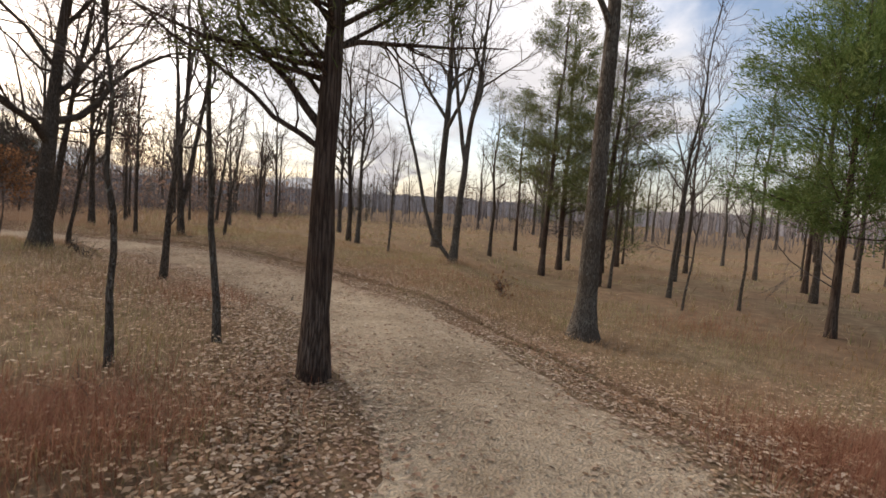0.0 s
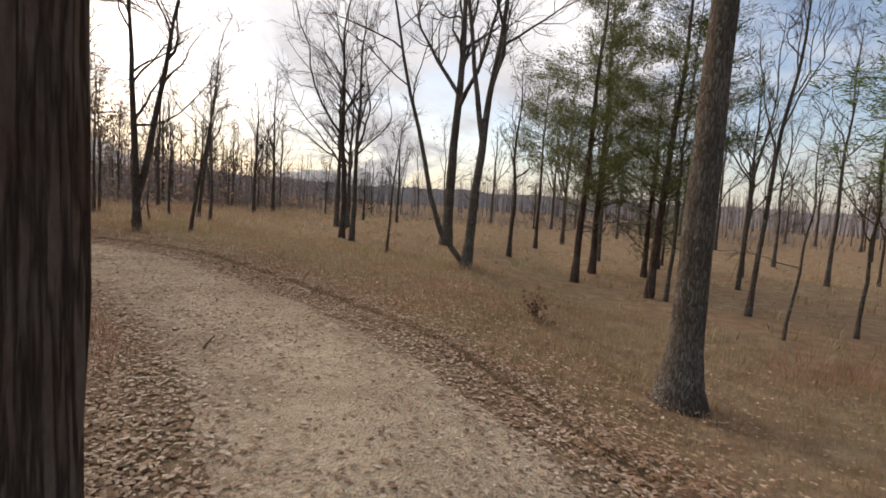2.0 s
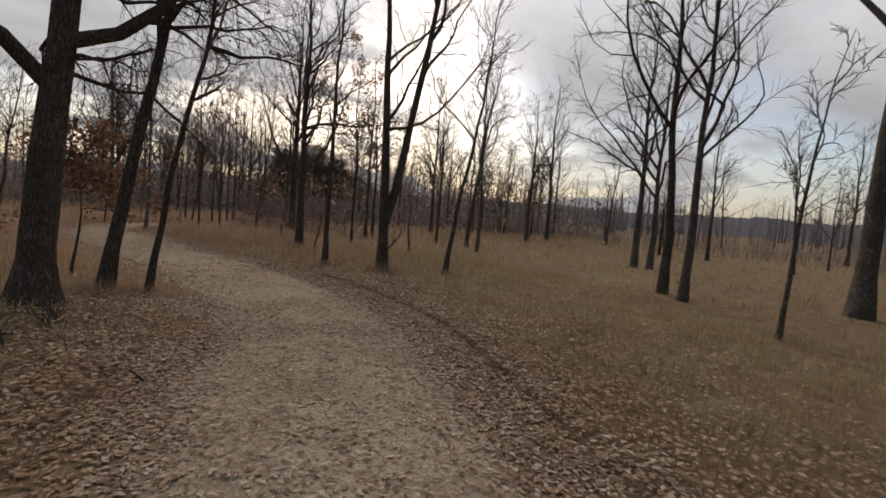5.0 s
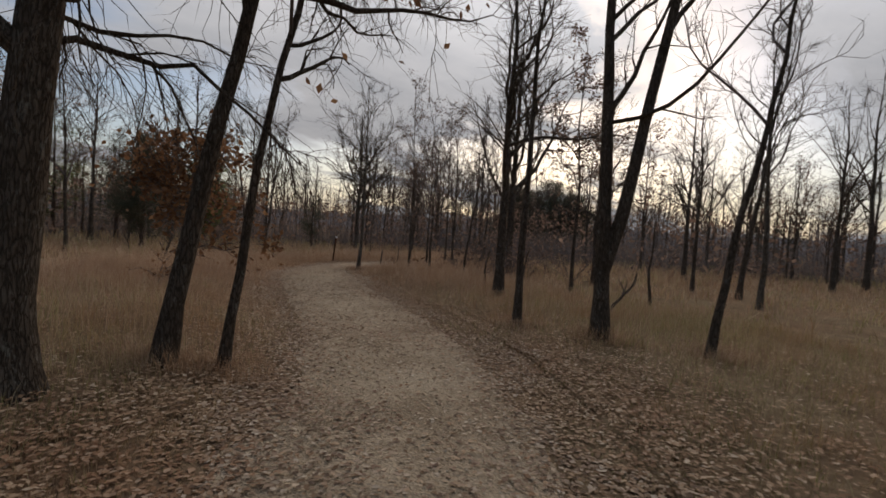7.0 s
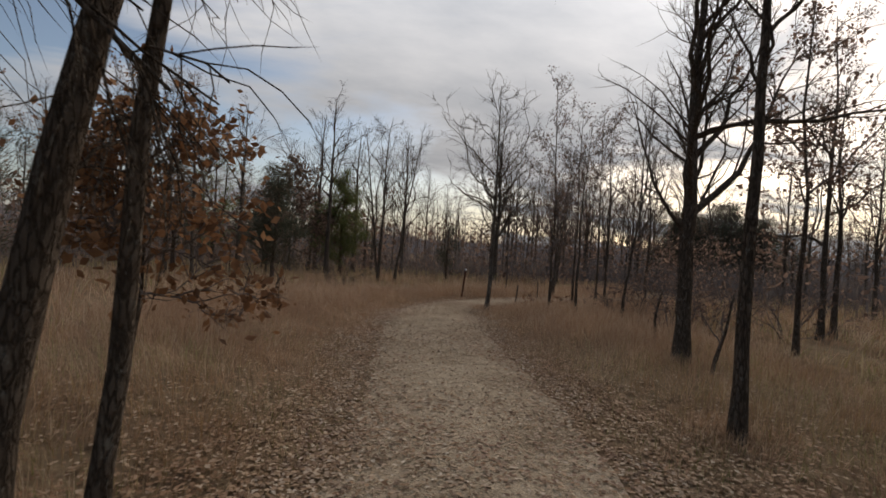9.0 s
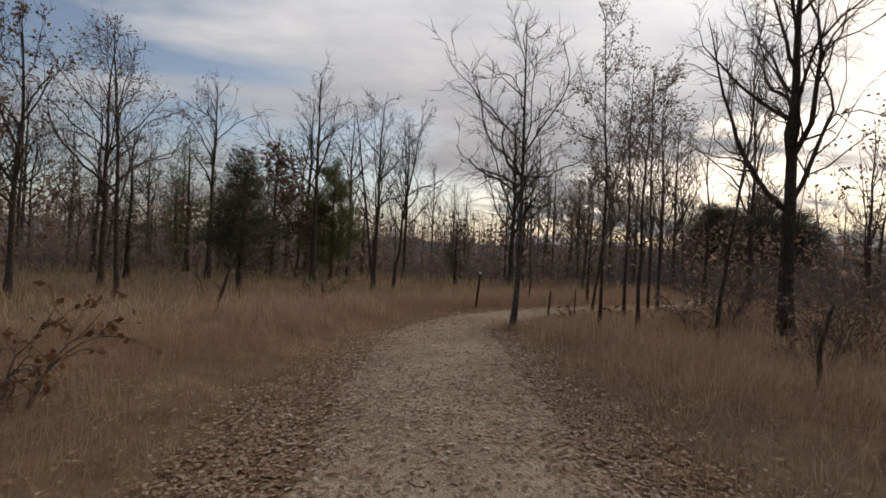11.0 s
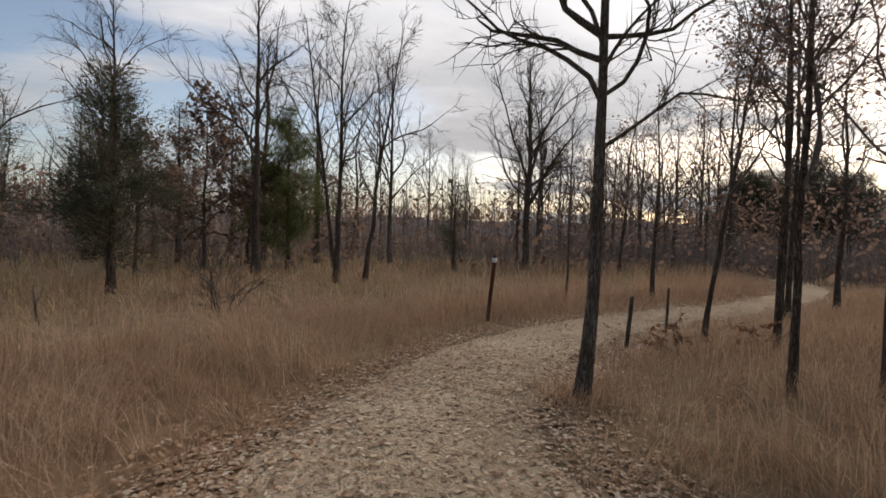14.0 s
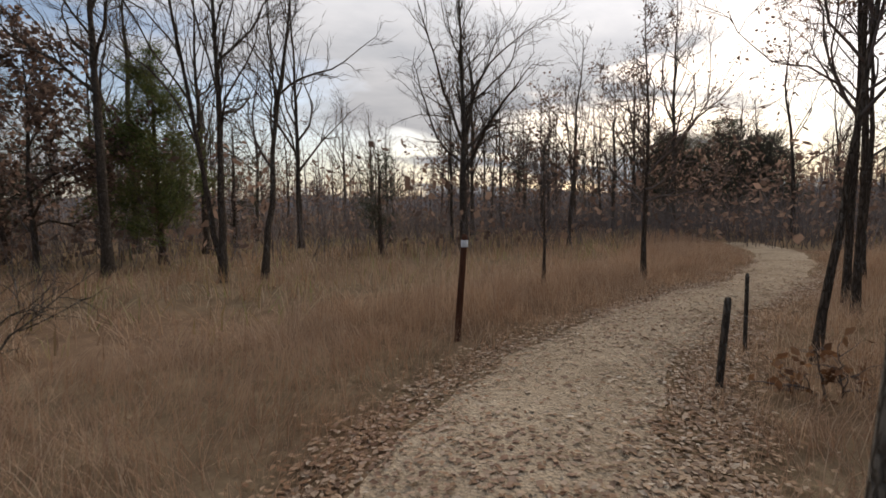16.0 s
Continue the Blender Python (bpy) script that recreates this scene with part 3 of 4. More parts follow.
bare_tree(9.5, 12.4, 5.0, 0.04, 29, lean=(0.1, 0), kink=0.2, first=0.3, limbs=9, reach=0.25, mat=BARK_THIN, name="sapling", label="small bare sapling in reddish grass")
bare_tree(7.9, 11.7, 4.2, 0.03, 30, lean=(0.4, 0), kink=0.2, first=0.3, limbs=7, reach=0.25, mat=BARK_THIN, name="sapling", label="small bare sapling in reddish grass")
bare_tree(12.9, 15.3, 9.5, 0.10, 31, kink=0.12, first=0.4, limbs=10, reach=0.28, mat=BARK_DARK)
bare_tree(14.1, 21.3, 9.0, 0.08, 32, kink=0.15, first=0.35, limbs=12, reach=0.28)
bare_tree(6.9, 24.2, 8.5, 0.10, 33, kink=0.12, first=0.3, limbs=12, reach=0.3)
bare_tree(9.9, 18.2, 8.0, 0.06, 34, lean=(0.4, 0), kink=0.2, first=0.35, limbs=10, reach=0.25, mat=BARK_THIN)
bare_tree(15.8, 28.4, 7.5, 0.09, 35, kink=0.15, first=0.35, limbs=12, reach=0.28)
bare_tree(16.6, 19.2, 8.0, 0.09, 36, kink=0.15, first=0.35, limbs=12, reach=0.28, mat=BARK_DARK)
bare_tree(-4.5, 26.0, 7.4, 0.11, 37, kink=0.15, first=0.3, limbs=14, reach=0.32)
bare_tree(-9.4, 22.6, 6.6, 0.07, 38, kink=0.15, first=0.35, limbs=10, reach=0.25)

cedar(6.6, 15.2, 9.0, 0.10, 39, base=0.25, wide=2.1, limbs=75, tufts=13, flakes=48, size=0.23, lean=(0.4, 0), label="slim cedar with a thin green crown", dead=5)
cedar(7.6, 19.6, 6.5, 0.09, 40, base=0.08, wide=1.9, limbs=70, tufts=12, flakes=14, size=0.26, green=CEDAR_DARK, label="dusky cedar with a low shaggy crown")
cedar(8.9, 22.8, 7.5, 0.09, 57, base=0.1, wide=2.0, limbs=70, tufts=12, flakes=14, size=0.26, green=CEDAR_GREEN, label="dusky cedar with a low shaggy crown")

# beside the second bend
bare_tree(-6.6, 9.45, 9.5, 0.18, 41, flare=0.8, boughs=((3.3, (-0.7, 0.7, 0.1), 2.2, 0.03), (3.7, (-0.9, 0.3, 0.05), 2.4, 0.03), (4.0, (0.3, 0.95, 0.1), 2.4, 0.03),
          (4.3, (-0.5, 0.85, 0.0), 2.6, 0.03), (4.6, (-0.95, -0.2, 0.0), 2.4, 0.03), (3.5, (0.8, 0.5, 0.1), 1.8, 0.025), (4.2, (0.0, 1.0, -0.05), 2.5, 0.03)),
          lean=(0.35, 0.75), kink=0.10, first=0.33, limbs=14, reach=0.34, dense=1.5, droop=0.13, sides=18, mat=BARK_DARK,
          label="thick leaning oak with dark bark and drooping twigs")
bare_tree(-7.4, 10.42, 8.0, 0.095, 42, boughs=((3.6, (0.3, 0.9, 0.1), 2.2, 0.03), (3.9, (-0.7, 0.6, 0.1), 2.2, 0.03), (4.2, (0.7, 0.7, 0.15), 2.0, 0.025), (1.6, (-0.5, 0.6, 0.3), 0.7, 0.012)), lean=(0.3, 1.5), kink=0.10, first=0.40, limbs=14, reach=0.34, dense=1.3, droop=0.10, sides=16, mat=BARK_DARK, leaves=60, leaf_size=0.09,
          label="leaning dark oak beside the trail with few dead leaves")
bare_tree(-7.3, 10.93, 6.6, 0.05, 43, boughs=((3.45, (0.3, 0.93, 0.05), 2.0, 0.034), (3.0, (0.2, 0.95, -0.1), 0.9, 0.02), (2.7, (0.1, 0.95, 0.2), 1.0, 0.028), (3.6, (-0.7, 0.6, 0.1), 1.5, 0.026)), lean=(0.8, 0.85), kink=0.16, first=0.46, limbs=9, reach=0.30, dense=1.2, droop=0.05, mat=BARK_DARK, leaves=40, leaf_size=0.09,
          label="slim leaning dark tree beside the trail")
# Leafy sprouts of the leaning trees, built on an added stem of their own.
bare_tree(-8.7, 10.45, 2.1, 0.022, 44, lean=(0.1, 0.2), kink=0.2, first=0.45, limbs=16, reach=0.42, dense=1.2, lift=0.03, mat=BARK_DARK, leaves=1900, leaf_size=0.075, steep=1.15,
          label="orange-brown leafy sprouts of the leaning trees on an added stem", name="young_oak")
bare_tree(-7.4, 15.75, 8.6, 0.115, 45, boughs=((3.0, (0.45, 0.89, 0.12), 3.2, 0.035),), lean=(-0.35, -0.2), kink=0.10, first=0.36, limbs=9, reach=0.26, stems=((0.95, 0.75, 1.0, 8.4, 0.10),), mat=BARK_DARK, steep=0.6,
          label="dark tree split into two stems above the grass")
bare_tree(-6.2, 16.4, 6.4, 0.055, 46, lean=(0.55, 1.0), kink=0.16, first=0.42, limbs=9, reach=0.3, mat=BARK_DARK, steep=0.9, label="slim bare tree with one long side limb")
bare_tree(-8.75, 15.3, 7.0, 0.065, 47, lean=(0.05, 0.1), kink=0.12, first=0.42, limbs=14, reach=0.18, mat=BARK_DARK, label="slim straight bare tree beside the trail")
bare_tree(-11.65, 16.8, 8.0, 0.11, 48, kink=0.10, first=0.25, limbs=18, reach=0.25, dense=1.1, mat=BARK_DARK, label="many-limbed bare tree in tall dry grass")
bare_tree(-12.5, 19.6, 6.6, 0.05, 49, kink=0.14, first=0.3, limbs=13, reach=0.2, mat=BARK_DARK, leaves=1900, leaf_mat=OAK_DULL, leaf_size=0.08, label="slim tree with clusters of dull brown leaves")
bare_tree(-10.0, 19.7, 2.2, 0.035, 50, kink=0.25, first=0.4, limbs=5, reach=0.3, mat=BARK_DARK, name="sapling", label="small crooked bare sapling")
bare_tree(-14.5, 22.2, 7.2, 0.07, 51, kink=0.12, first=0.28, limbs=14, reach=0.2, mat=BARK_DARK, leaves=1020, leaf_mat=OAK_DULL, leaf_size=0.070, label="slim tree with clusters of dull brown leaves")
bare_tree(-11.3, 24.7, 8.0, 0.08, 52, lean=(0.5, 0.8), kink=0.15, first=0.35, limbs=12, reach=0.28, mat=BARK_DARK)
bare_tree(-2.4, 18.9, 8.5, 0.10, 53, lean=(-0.2, 0.1), kink=0.16, first=0.38, limbs=13, reach=0.32, mat=BARK_DARK, label="bare oak with arching limbs in dry grass")
bare_tree(-5.0, 25.9, 8.4, 0.12, 54, kink=0.12, first=0.34, limbs=14, reach=0.3)
bare_tree(-15.0, 23.1, 6.0, 0.07, 55, kink=0.15, first=0.35, limbs=10, reach=0.28, mat=BARK_DARK)
bare_tree(-12.8, 24.7, 6.5, 0.06, 56, kink=0.15, first=0.3, limbs=11, reach=0.26, mat=BARK_DARK)

# round the third bend
bare_tree(-18.72, 15.72, 6.3, 0.064, 61, flare=0.3, boughs=((2.55, (-0.2, -0.97, 0.25), 1.9, 0.026), (2.6, (0.3, 0.9, 0.3), 1.6, 0.022), (2.15, (0.2, 0.97, 0.55), 1.5, 0.02), (2.9, (-0.2, -0.97, 0.18), 1.8, 0.028), (3.1, (-0.15, -0.9, 0.5), 1.9, 0.035),
          (3.1, (0.2, 0.97, 0.1), 1.5, 0.024), (2.7, (0.9, -0.3, 0.4), 1.2, 0.02)), sweep=(0.03, 0.12), lean=(0, -0.1), kink=0.04, first=0.45, limbs=12, reach=0.34, dense=1.1, steep=0.85, lift=0.05, sides=16,
          label="bare oak with a crooked spreading crown at the bend")
bare_tree(-18.3, 17.4, 6.6, 0.036, 62, kink=0.10, first=0.22, limbs=18, reach=0.18, mat=BARK_DARK, leaves=1530, leaf_mat=OAK_DULL, leaf_size=0.049, label="slim tree holding sparse dull leaves")
bare_tree(-18.1, 18.1, 5.2, 0.040, 63, kink=0.15, first=0.25, limbs=14, reach=0.24, mat=BARK_DARK, leaves=595, leaf_mat=OAK_DULL, leaf_size=0.049, label="slim dark tree with few dull leaves")
bare_tree(-16.45, 18.55, 5.6, 0.036, 64, lean=(0.3, 0.4), kink=0.15, first=0.3, limbs=13, reach=0.25, mat=BARK_DARK)
bare_tree(-17.9, 21.2, 9.0, 0.15, 65, kink=0.08, first=0.25, limbs=20, reach=0.30, dense=1.1, mat=BARK_DARK, label="large many-limbed bare tree in brush")
bare_tree(-20.1, 18.9, 6.4, 0.040, 66, kink=0.1, first=0.3, limbs=14, reach=0.2, mat=BARK_DARK, leaves=850, leaf_mat=OAK_DULL, leaf_size=0.056)
bare_tree(-22.4, 21.2, 7.2, 0.048, 67, kink=0.1, first=0.3, limbs=15, reach=0.22, mat=BARK_DARK, leaves=1360, leaf_mat=OAK_DULL, leaf_size=0.056, label="tall slim tree holding dull reddish leaves")
bare_tree(-21.9, 20.6, 7.0, 0.044, 68, kink=0.12, first=0.3, limbs=15, reach=0.22, mat=BARK_DARK, leaves=1190, leaf_mat=OAK_DULL, leaf_size=0.056, label="tall slim tree holding dull reddish leaves")
bare_tree(-20.8, 18.4, 5.6, 0.036, 69, lean=(0.35, 0.7), kink=0.15, first=0.35, limbs=10, reach=0.25, mat=BARK_DARK)
bare_tree(-22.7, 24.4, 6.8, 0.09, 70, kink=0.12, first=0.3, limbs=14, reach=0.28, mat=BARK_DARK)
bare_tree(-23.8, 23.7, 6.0, 0.06, 71, kink=0.14, first=0.35, limbs=12, reach=0.26, mat=BARK_DARK)
bare_tree(-25.3, 20.4, 4.9, 0.05, 72, kink=0.06, first=0.24, limbs=18, reach=0.24, steep=1.2, mat=BARK_DARK, leaves=1275, leaf_mat=OAK_DULL, leaf_size=0.049, label="small conical oak with dull red-brown leaves")
bare_tree(-25.0, 18.2, 2.4, 0.03, 73, kink=0.1, first=0.3, limbs=9, reach=0.3, mat=BARK_DARK, name="sapling", label="small bare sapling in tall grass")
bare_tree(-34.2, 20.3, 8.4, 0.15, 74, kink=0.10, first=0.30, limbs=20, reach=0.40, dense=1.1, mat=BARK_DARK, label="bare tree with a wide fan-shaped crown")
bare_tree(-30.4, 10.7, 8.6, 0.12, 75, kink=0.08, first=0.45, limbs=13, reach=0.32, steep=0.55, mat=BARK_DARK, label="tall bare tree with upswept limbs")
bare_tree(-28.5, 13.15, 7.6, 0.08, 76, lean=(0, 0.2), kink=0.12, first=0.3, limbs=14, reach=0.28, steep=0.5, mat=BARK_DARK, stems=((0.3, -0.2, -0.9, 7.0, 0.06),), label="slender bare tree with two stems")
bare_tree(-28.6, 13.9, 7.0, 0.07, 77, lean=(0, 0.9), kink=0.18, first=0.3, limbs=13, reach=0.28, steep=0.5, mat=BARK_DARK, label="slender leaning bare tree")
bare_tree(-31.2, 6.4, 8.2, 0.11, 78, kink=0.10, first=0.4, limbs=13, reach=0.3, steep=0.6, mat=BARK_DARK)
bare_tree(-28.4, 8.2, 3.8, 0.05, 79, kink=0.12, first=0.25, limbs=14, reach=0.32, mat=BARK_DARK, leaves=1600, leaf_mat=OAK_DULL, leaf_size=0.10, label="young oak with a dense crown of dull brown leaves", name="young_oak")
bare_tree(-32.3, 8.7, 5.6, 0.07, 80, kink=0.12, first=0.14, limbs=24, reach=0.30, steep=1.1, mat=BARK_DARK, leaves=4600, leaf_mat=OAK_DULL, leaf_size=0.14, label="young oak with a dense crown of dull brown leaves", name="young_oak")
bare_tree(-21.4, 7.2, 6.4, 0.06, 81, lean=(0, -0.3), kink=0.1, first=0.3, limbs=14, reach=0.24, mat=BARK_DARK, leaves=1190, leaf_mat=OAK_DULL, leaf_size=0.049, label="slim tree with sparse dull leaves")
bare_tree(-20.4, 5.6, 6.0, 0.07, 82, kink=0.12, first=0.3, limbs=13, reach=0.3, mat=BARK_DARK, leaves=500, leaf_mat=OAK_LEAF, leaf_size=0.09, label="oak with scattered orange-brown leaves")
bare_tree(-25.0, 5.2, 7.4, 0.09, 83, kink=0.12, first=0.3, limbs=14, reach=0.3, mat=BARK_DARK, leaves=400, leaf_mat=OAK_DULL)
cedar(-36.0, 4.0, 7.0, 0.11, 91, base=0.12, wide=2.1, limbs=70, tufts=12, flakes=14, size=0.28, green=CEDAR_GREEN, label="green cedar at the wood's edge")
cedar(-35.0, 7.0, 6.0, 0.1, 92, base=0.12, wide=1.9, limbs=70, tufts=12, flakes=14, size=0.28, green=CEDAR_DARK, label="dusky cedar at the wood's edge")
cedar(-32.8, 11.3, 5.6, 0.09, 84, base=0.12, wide=1.9, limbs=80, tufts=18, flakes=32, size=0.27, green=CEDAR_GREEN, label="dark green cedar at the wood's edge")
cedar(-25.6, 8.9, 4.5, 0.08, 85, base=0.15, wide=1.5, limbs=70, tufts=14, flakes=28, size=0.26, green=CEDAR_DARK, label="dark green cedar at the wood's edge")
cedar(-29.5, 4.0, 5.6, 0.1, 86, base=0.18, wide=1.6, limbs=60, tufts=10, flakes=12, size=0.26, green=CEDAR_DARK, label="dark green cedar at the wood's edge")
cedar(-33.2, 17.2, 3.2, 0.08, 87, base=0.12, wide=1.2, limbs=50, tufts=10, flakes=12, size=0.26, green=CEDAR_DARK, label="dark green cedar at the wood's edge")
cedar(-51.5, 44.5, 6.8, 0.14, 88, base=0.03, wide=3.2, limbs=120, tufts=18, flakes=26, size=0.46, green=CEDAR_DARK, top=0.5, label="broad dark cedar standing in a clump across the field")
cedar(-48.8, 47.2, 7.6, 0.14, 89, base=0.03, wide=3.4, limbs=120, tufts=18, flakes=26, size=0.46, green=CEDAR_DARK, top=0.5, label="broad dark cedar standing in a clump across the field")
cedar(-46.5, 48.5, 6.2, 0.13, 90, base=0.03, wide=3.0, limbs=110, tufts=18, flakes=26, size=0.46, green=CEDAR_DARK, top=0.5, label="broad dark cedar standing in a clump across the field")
cedar(-53.5, 46.8, 7.2, 0.13, 93, base=0.03, wide=3.0, limbs=110, tufts=18, flakes=26, size=0.46, green=CEDAR_DARK, top=0.5, label="broad dark cedar standing in a clump across the field")

# the woods behind: copies of a few trees
FILL = [
    bare_tree(-36.0, 12.0, 8.5, 0.12, 101, kink=0.12, first=0.32, limbs=13, reach=0.36, steep=0.7, dense=0.68, mat=BARK_DARK, sides=8, fine=1.9, group="trees of the wood"),
    bare_tree(-35.0, 9.5, 7.5, 0.08, 102, lean=(0.4, 0.3), kink=0.16, first=0.3, limbs=13, reach=0.3, steep=0.7, dense=0.68, mat=BARK_DARK, sides=8, fine=1.9, group="trees of the wood"),
    bare_tree(-37.0, 15.0, 9.0, 0.11, 103, kink=0.1, first=0.28, limbs=16, reach=0.3, dense=0.66, mat=BARK_DARK, sides=8, fine=1.9, group="trees of the wood"),
    bare_tree(-36.0, 20.5, 6.5, 0.07, 104, kink=0.16, first=0.25, limbs=14, reach=0.3, dense=0.66, mat=BARK_DARK, sides=8, fine=1.9, group="trees of the wood",
              leaves=500, leaf_mat=OAK_DULL, leaf_size=0.12, label="young tree with sparse dull brown leaves"),
]
FILL_CEDAR = cedar(-38.0, 5.0, 4.5, 0.09, 105, base=0.12, wide=1.5, limbs=45, tufts=8, flakes=9, size=0.32, green=CEDAR_DARK, label="dark cedar among bare trees", group="trees of the wood")
TAKEN = [(o.location.x, o.location.y) for o in scene.objects if o.parent is None and o.type == "EMPTY"]


def fill_wood(count, x0, x1, y0, y1, seed, cedars=0.12, low=0.75, high=1.2, clear=1.6):
    rng = random.Random(seed)
    done = tries = 0
    while done < count and tries < count * 30:
        tries += 1
        x, y = rng.uniform(x0, x1), rng.uniform(y0, y1)
        if x < 34 and any((x - a) ** 2 + (y - b) ** 2 < clear ** 2 for a, b in TAKEN) or off_trail(np.array([[x, y]]))[0] < 3.5:
            continue
        TAKEN.append((x, y))
        base = FILL_CEDAR if rng.random() < cedars else rng.choice(FILL)
        z = float(ground_z(x, y)) - 0.03
        copy_thing(base, pose(x, y, z, 0, 0, rng.uniform(0, 360)) @ Matrix.Scale(rng.uniform(low, high), 4))
        done += 1


fill_wood(85, -62, -33, -8, 42, 1)
fill_wood(36, -46, -20, -22, 3, 2)
fill_wood(26, -30, 8, 32, 62, 3, 0.05)
fill_wood(34, 9, 34, 14, 52, 4, 0.05)
fill_wood(14, -22, -8, -14, 3, 5, 0.1)
fill_wood(30, -40, -16, 29, 52, 6, 0.1)
fill_wood(26, -62, -38, 36, 62, 9, 0.1)
fill_wood(10, 9, 30, -14, 12, 7, 0.1)
fill_wood(6, -10, 1, -16, -3, 8, 0.1)

# ---- posts, stubs and fallen wood ----


def marker_post(x, y, h, r, lean, label, plate=True):
    p = place_thing("trail_post", x, y, label, "post", "posts by the trail")
    s = Shape()
    pts = [Vector((lean[0] * f, lean[1] * f, -0.15 + (h + 0.15) * f)) for f in (0, 0.12, 0.5, 0.85, 0.96, 1.0)]
    s.tube(pts, [r, r, r * 0.98, r * 0.95, r * 0.93, r * 0.7], 12, True, 0.05)
    part("shaft", s, POST if plate else BARK_THIN, p)
    if plate:
        s = Shape()
        top = pts[-2]
        s.tube([top - Vector((0, 0, 0.075)), top - Vector((0, 0, 0.005))], [r * 1.12, r * 1.10], 12, True)
        part("marker_band", s, PLATE, p, "pale marker band")
    return p


marker_post(-22.6, 15.85, 1.08, 0.034, (0.03, 0.10), "reddish wooden trail post with a pale top band")
marker_post(-20.65, 17.2, 0.68, 0.027, (0.02, 0.06), "short weathered wooden stake leaning in grass", False)
marker_post(-21.25, 18.15, 0.72, 0.018, (-0.02, 0.03), "thin weathered wooden stake in grass", False)


def stub(x, y, h, r, seed, lean, label):
    rng = random.Random(seed)
    o = place_thing("dead_stub", x, y, label, "dead tree", "dead stubs")
    s = Shape()
    pts, radii = wander(rng, Vector((0, 0, -0.1)), Vector((lean[0], lean[1], 1)), h, r, r * 0.45, 7, 0.16, 0.05)
    s.tube(pts, radii, 8, True, 0.2)
    part("trunk", s, BARK_DARK, o)
    for _ in range(3):
        p, d = along(pts, rng.uniform(0.35, 0.95))
        part("limb", limb_shape(rng, p, sideways(rng, d, 0.7), h * 0.4, r * 0.4, 0.25), TWIG, o)


stub(-19.15, 9.95, 1.3, 0.042, 201, (0.05, 0.12), "crooked dead stub in tall dry grass")
stub(-21.6, 9.9, 0.7, 0.02, 202, (-0.1, 0.1), "thin dead stub in tall dry grass")
stub(-22.4, 8.8, 0.9, 0.025, 203, (0.0, -0.2), "thin dead stub in tall dry grass")
stub(-13.6, 17.6, 1.1, 0.03, 204, (0.1, 0.1), "thin dead stub in tall dry grass")
stub(-10.9, 16.7, 1.3, 0.03, 205, (0.0, 0.3), "crooked dead stub in tall dry grass")
stub(-9.2, 17.6, 1.2, 0.03, 206, (0.2, 0.3), "crooked dead stub in tall dry grass")


def shrub(x, y, h, count, seed, mat, label, leaves=0, leaf_mat=None):
    rng = random.Random(seed)
    o = place_thing("dead_shrub", x, y, label, "shrub", "shrubs by the trail")
    tips = []
    for _ in range(count):
        a = rng.uniform(0, 6.283)
        d = Vector((math.cos(a), math.sin(a), 0)) * rng.uniform(0.1, 0.9) + Vector((0, 0, 1))
        part("stem", limb_shape(rng, Vector((math.cos(a) * 0.05, math.sin(a) * 0.05, -0.05)), d, h * rng.uniform(0.7, 1.2), 0.012, 0.8, 0.0, 0.03, tips), mat, o)
    if leaves:
        s = Shape()
        for _ in range(leaves):
            s.leaf(rng.choice(tips), 0.07 * rng.uniform(0.6, 1.3), rng)
        part("leaves", s, leaf_mat, o, "dead brown leaves", False)


shrub(-22.5, 11.8, 1.1, 6, 211, BARK_THIN, "pale dead shrub tangled in tall grass")
shrub(-24.3, 11.3, 1.0, 5, 212, BARK_THIN, "pale dead shrub tangled in tall grass")
shrub(-26.0, 11.0, 0.9, 5, 213, TWIG, "dark leafless shrub in tall grass")
shrub(-17.6, 19.0, 1.2, 7, 214, TWIG, "dark brushy shrub with few brown leaves", 160, OAK_DULL)
shrub(-15.4, 20.2, 1.0, 6, 215, TWIG, "dark brushy shrub with few brown leaves", 90, OAK_DULL)
shrub(-14.5, 18.6, 1.1, 6, 216, TWIG, "dark brushy shrub with few brown leaves", 120, OAK_DULL)
shrub(-17.6, 19.6, 1.5, 7, 217, TWIG, "dark brushy shrub with few brown leaves", 200, OAK_DULL)
shrub(-15.2, 19.4, 1.4, 7, 224, TWIG, "dark brushy shrub with few brown leaves", 160, OAK_DULL)
shrub(-18.6, 20.4, 1.6, 8, 225, TWIG, "dark brushy shrub with few brown leaves", 200, OAK_DULL)
shrub(-16.2, 20.8, 1.5, 8, 226, TWIG, "dark brushy shrub with few brown leaves", 200, OAK_DULL)
shrub(-19.6, 21.6, 1.5, 7, 227, TWIG, "dark brushy shrub with few brown leaves", 200, OAK_DULL)
shrub(-17.2, 22.4, 1.7, 8, 228, TWIG, "dark brushy shrub with few brown leaves", 240, OAK_DULL)
shrub(-20.4, 23.0, 1.6, 8, 229, TWIG, "dark brushy shrub with few brown leaves", 240, OAK_DULL)
shrub(-14.4, 21.2, 1.5, 8, 230, TWIG, "dark brushy shrub with few brown leaves", 200, OAK_DULL)
shrub(-13.0, 10.2, 0.8, 6, 218, TWIG, "low reddish shrub with dead leaves", 200, OAK_LEAF)
shrub(-20.2, 17.7, 0.5, 5, 222, TWIG, "low shrub with reddish dead leaves", 160, OAK_LEAF)
shrub(-20.0, 18.6, 0.4, 5, 223, TWIG, "low shrub with reddish dead leaves", 120, OAK_LEAF)
shrub(3.6, 10.4, 0.45, 5, 219, TWIG, "low shrub with reddish dead leaves", 130, OAK_LEAF)
